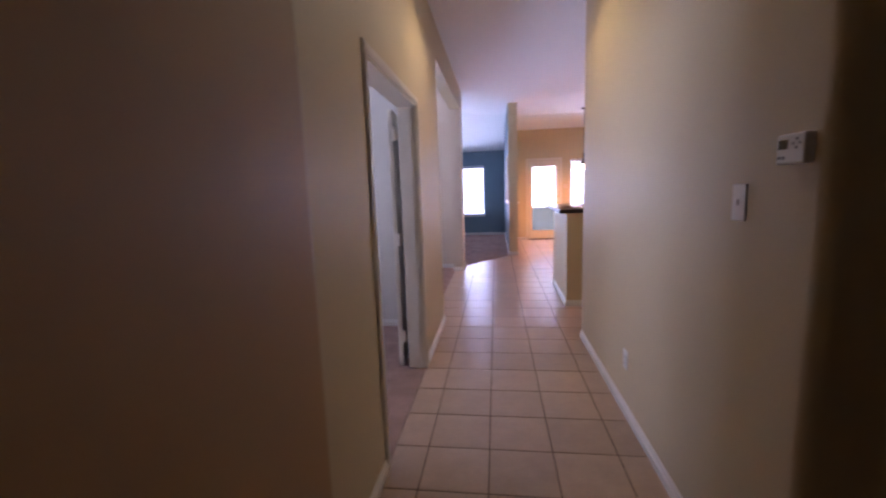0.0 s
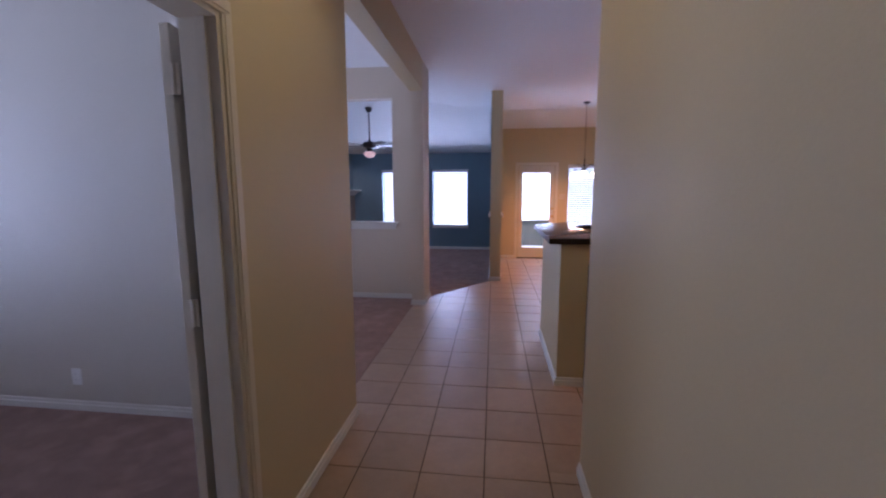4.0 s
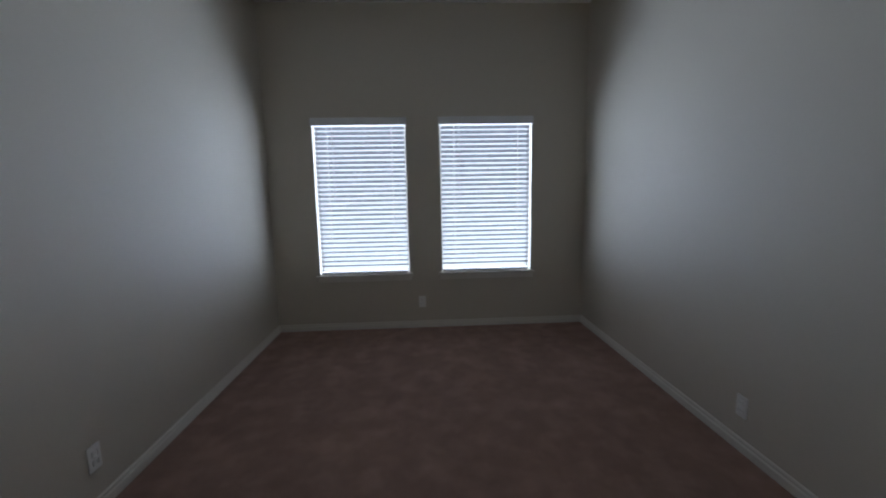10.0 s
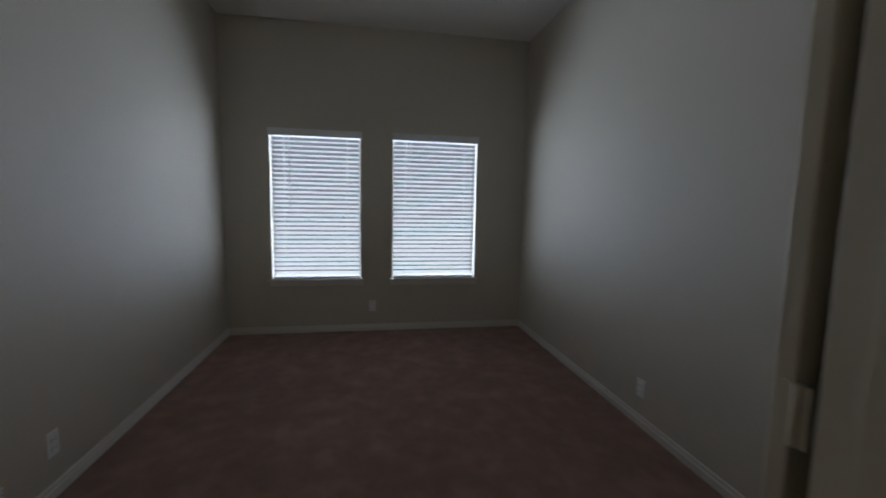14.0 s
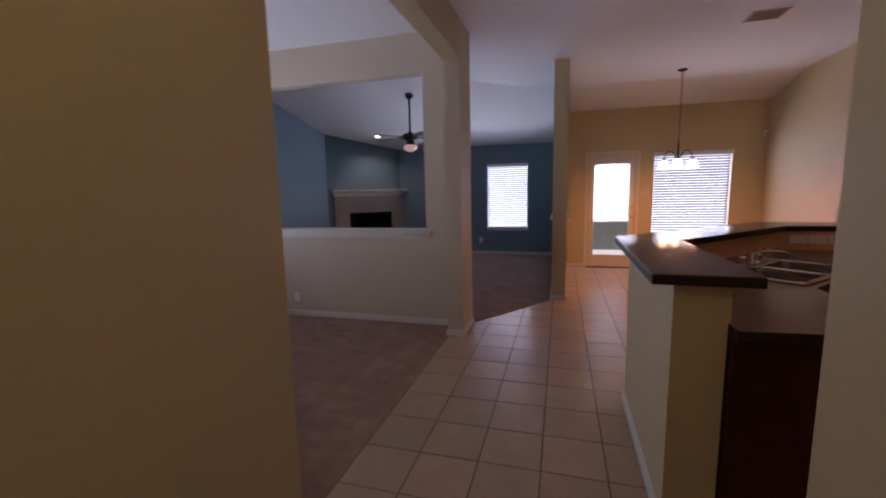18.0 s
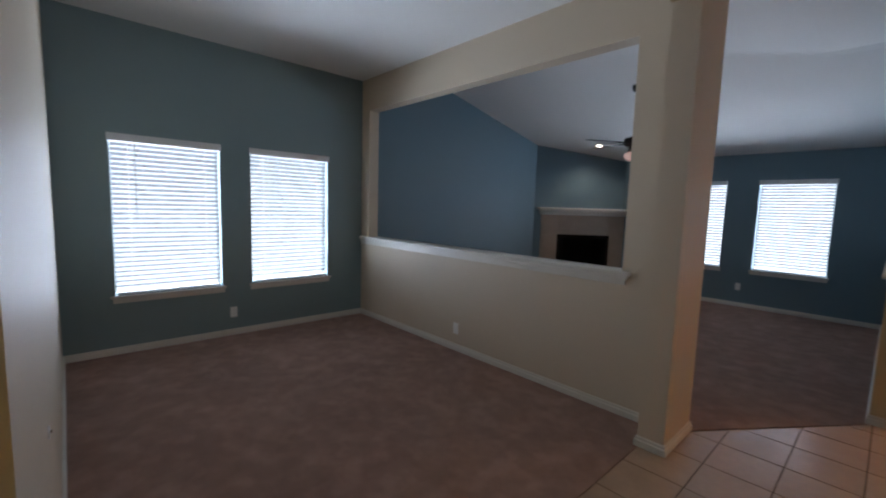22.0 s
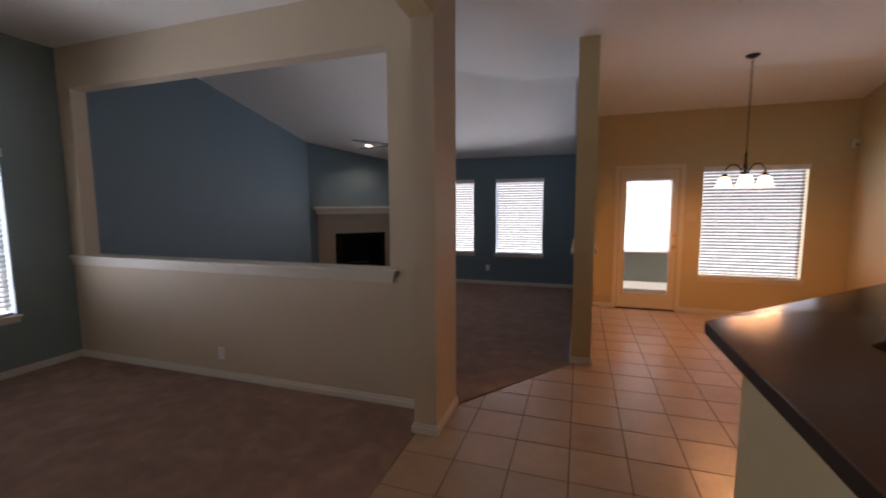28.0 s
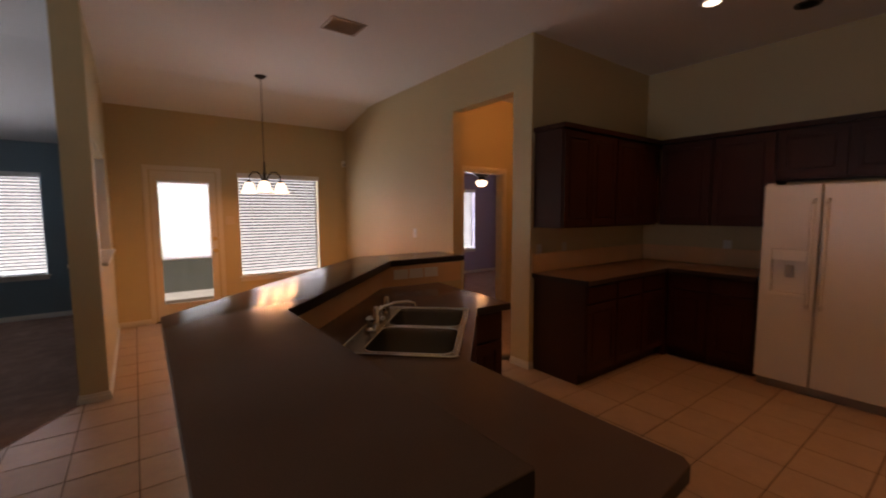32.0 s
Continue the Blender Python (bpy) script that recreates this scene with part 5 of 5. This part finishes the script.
tile_floor = tagged(part("floor_tiling", box_bm(-0.72, -1.58, -0.0125, KIT_E, 11.07, -0.0028), GROUT), "glazed beige ceramic floor tiles with dark grout", "floor", kind="structure")
half = (PITCH - JOINT) / 2
full_verts, full_faces = tile_geometry([(-half, -half), (half, -half), (half, half), (-half, half)])
full = bpy.data.meshes.new("tile")
full.from_pydata(full_verts, [], full_faces)
full.materials.append(TILE)
near, rest_v, rest_f = 0, [], []
cells = []
for i in range(-6, 18):
    for j in range(-15, 26):
        cells.append((TX + PITCH * (i + 0.5), TY + PITCH * (j + 0.5)))
cells.sort(key=lambda c: min(abs(c[0] - 0.25) + max(0, abs(c[1] - 5.2) - 4.2), 9) + 0.001 * c[1])
for cx, cy in cells:
    square = [(cx - half, cy - half), (cx + half, cy - half), (cx + half, cy + half), (cx - half, cy + half)]
    cuts, total = [], 0.0
    for area in AREAS:
        poly = square
        for a, b in zip(area, area[1:] + area[:1]):
            poly = clip(poly, a, b)
            if len(poly) < 3:
                break
        if len(poly) < 3:
            continue
        size = abs(sum(p[0] * q[1] - q[0] * p[1] for p, q in zip(poly, poly[1:] + poly[:1]))) / 2
        if size > 2e-4:
            cuts.append((poly, size))
            total += size
    if abs(total - 4 * half * half) < 4e-4:
        cuts = [(square, 4 * half * half)]
    for poly, size in cuts:
        whole = abs(size - 4 * half * half) < 1e-6
        if near < 300:
            near += 1
            if whole:
                ob = new("tile", full)
                ob.location = (cx, cy, random.uniform(-0.0004, 0.0004))
                ob.rotation_euler = (random.uniform(-0.0012, 0.0012), random.uniform(-0.0012, 0.0012), random.uniform(-0.003, 0.003))
            else:
                verts, faces = tile_geometry(poly)
                ob = mesh_object("tile", verts, faces, TILE)
            ob.parent = tile_floor
        else:
            verts, faces = tile_geometry(poly)
            n = len(rest_v)
            rest_v += verts
            rest_f += [tuple(n + k for k in f) for f in faces]
rest = mesh_object("tiles", rest_v, rest_f, TILE_REST, tile_floor)
tagged(rest, "beige ceramic floor tiles farther off", kind="stuff")

# a small white cap low on the dining room wall
cap = empty("cable_cap", -1.51, DIN_S, 0.734, "small round white cable cap on the wall", "wall cap")
for name_of, profile, mat_of in (("plate", [(0.022, 0.0), (0.022, 0.003), (0.018, 0.005), (0.0, 0.005)], WHITE), ("plug", [(0.006, 0.005), (0.006, 0.010), (0.0, 0.010)], STEEL)):
    bm = lathe_bm(profile, 18)
    bmesh.ops.rotate(bm, cent=(0, 0, 0), matrix=Matrix.Rotation(radians(-90), 3, "X"), verts=bm.verts[:])
    part(name_of, bm, mat_of, cap, smooth=True)
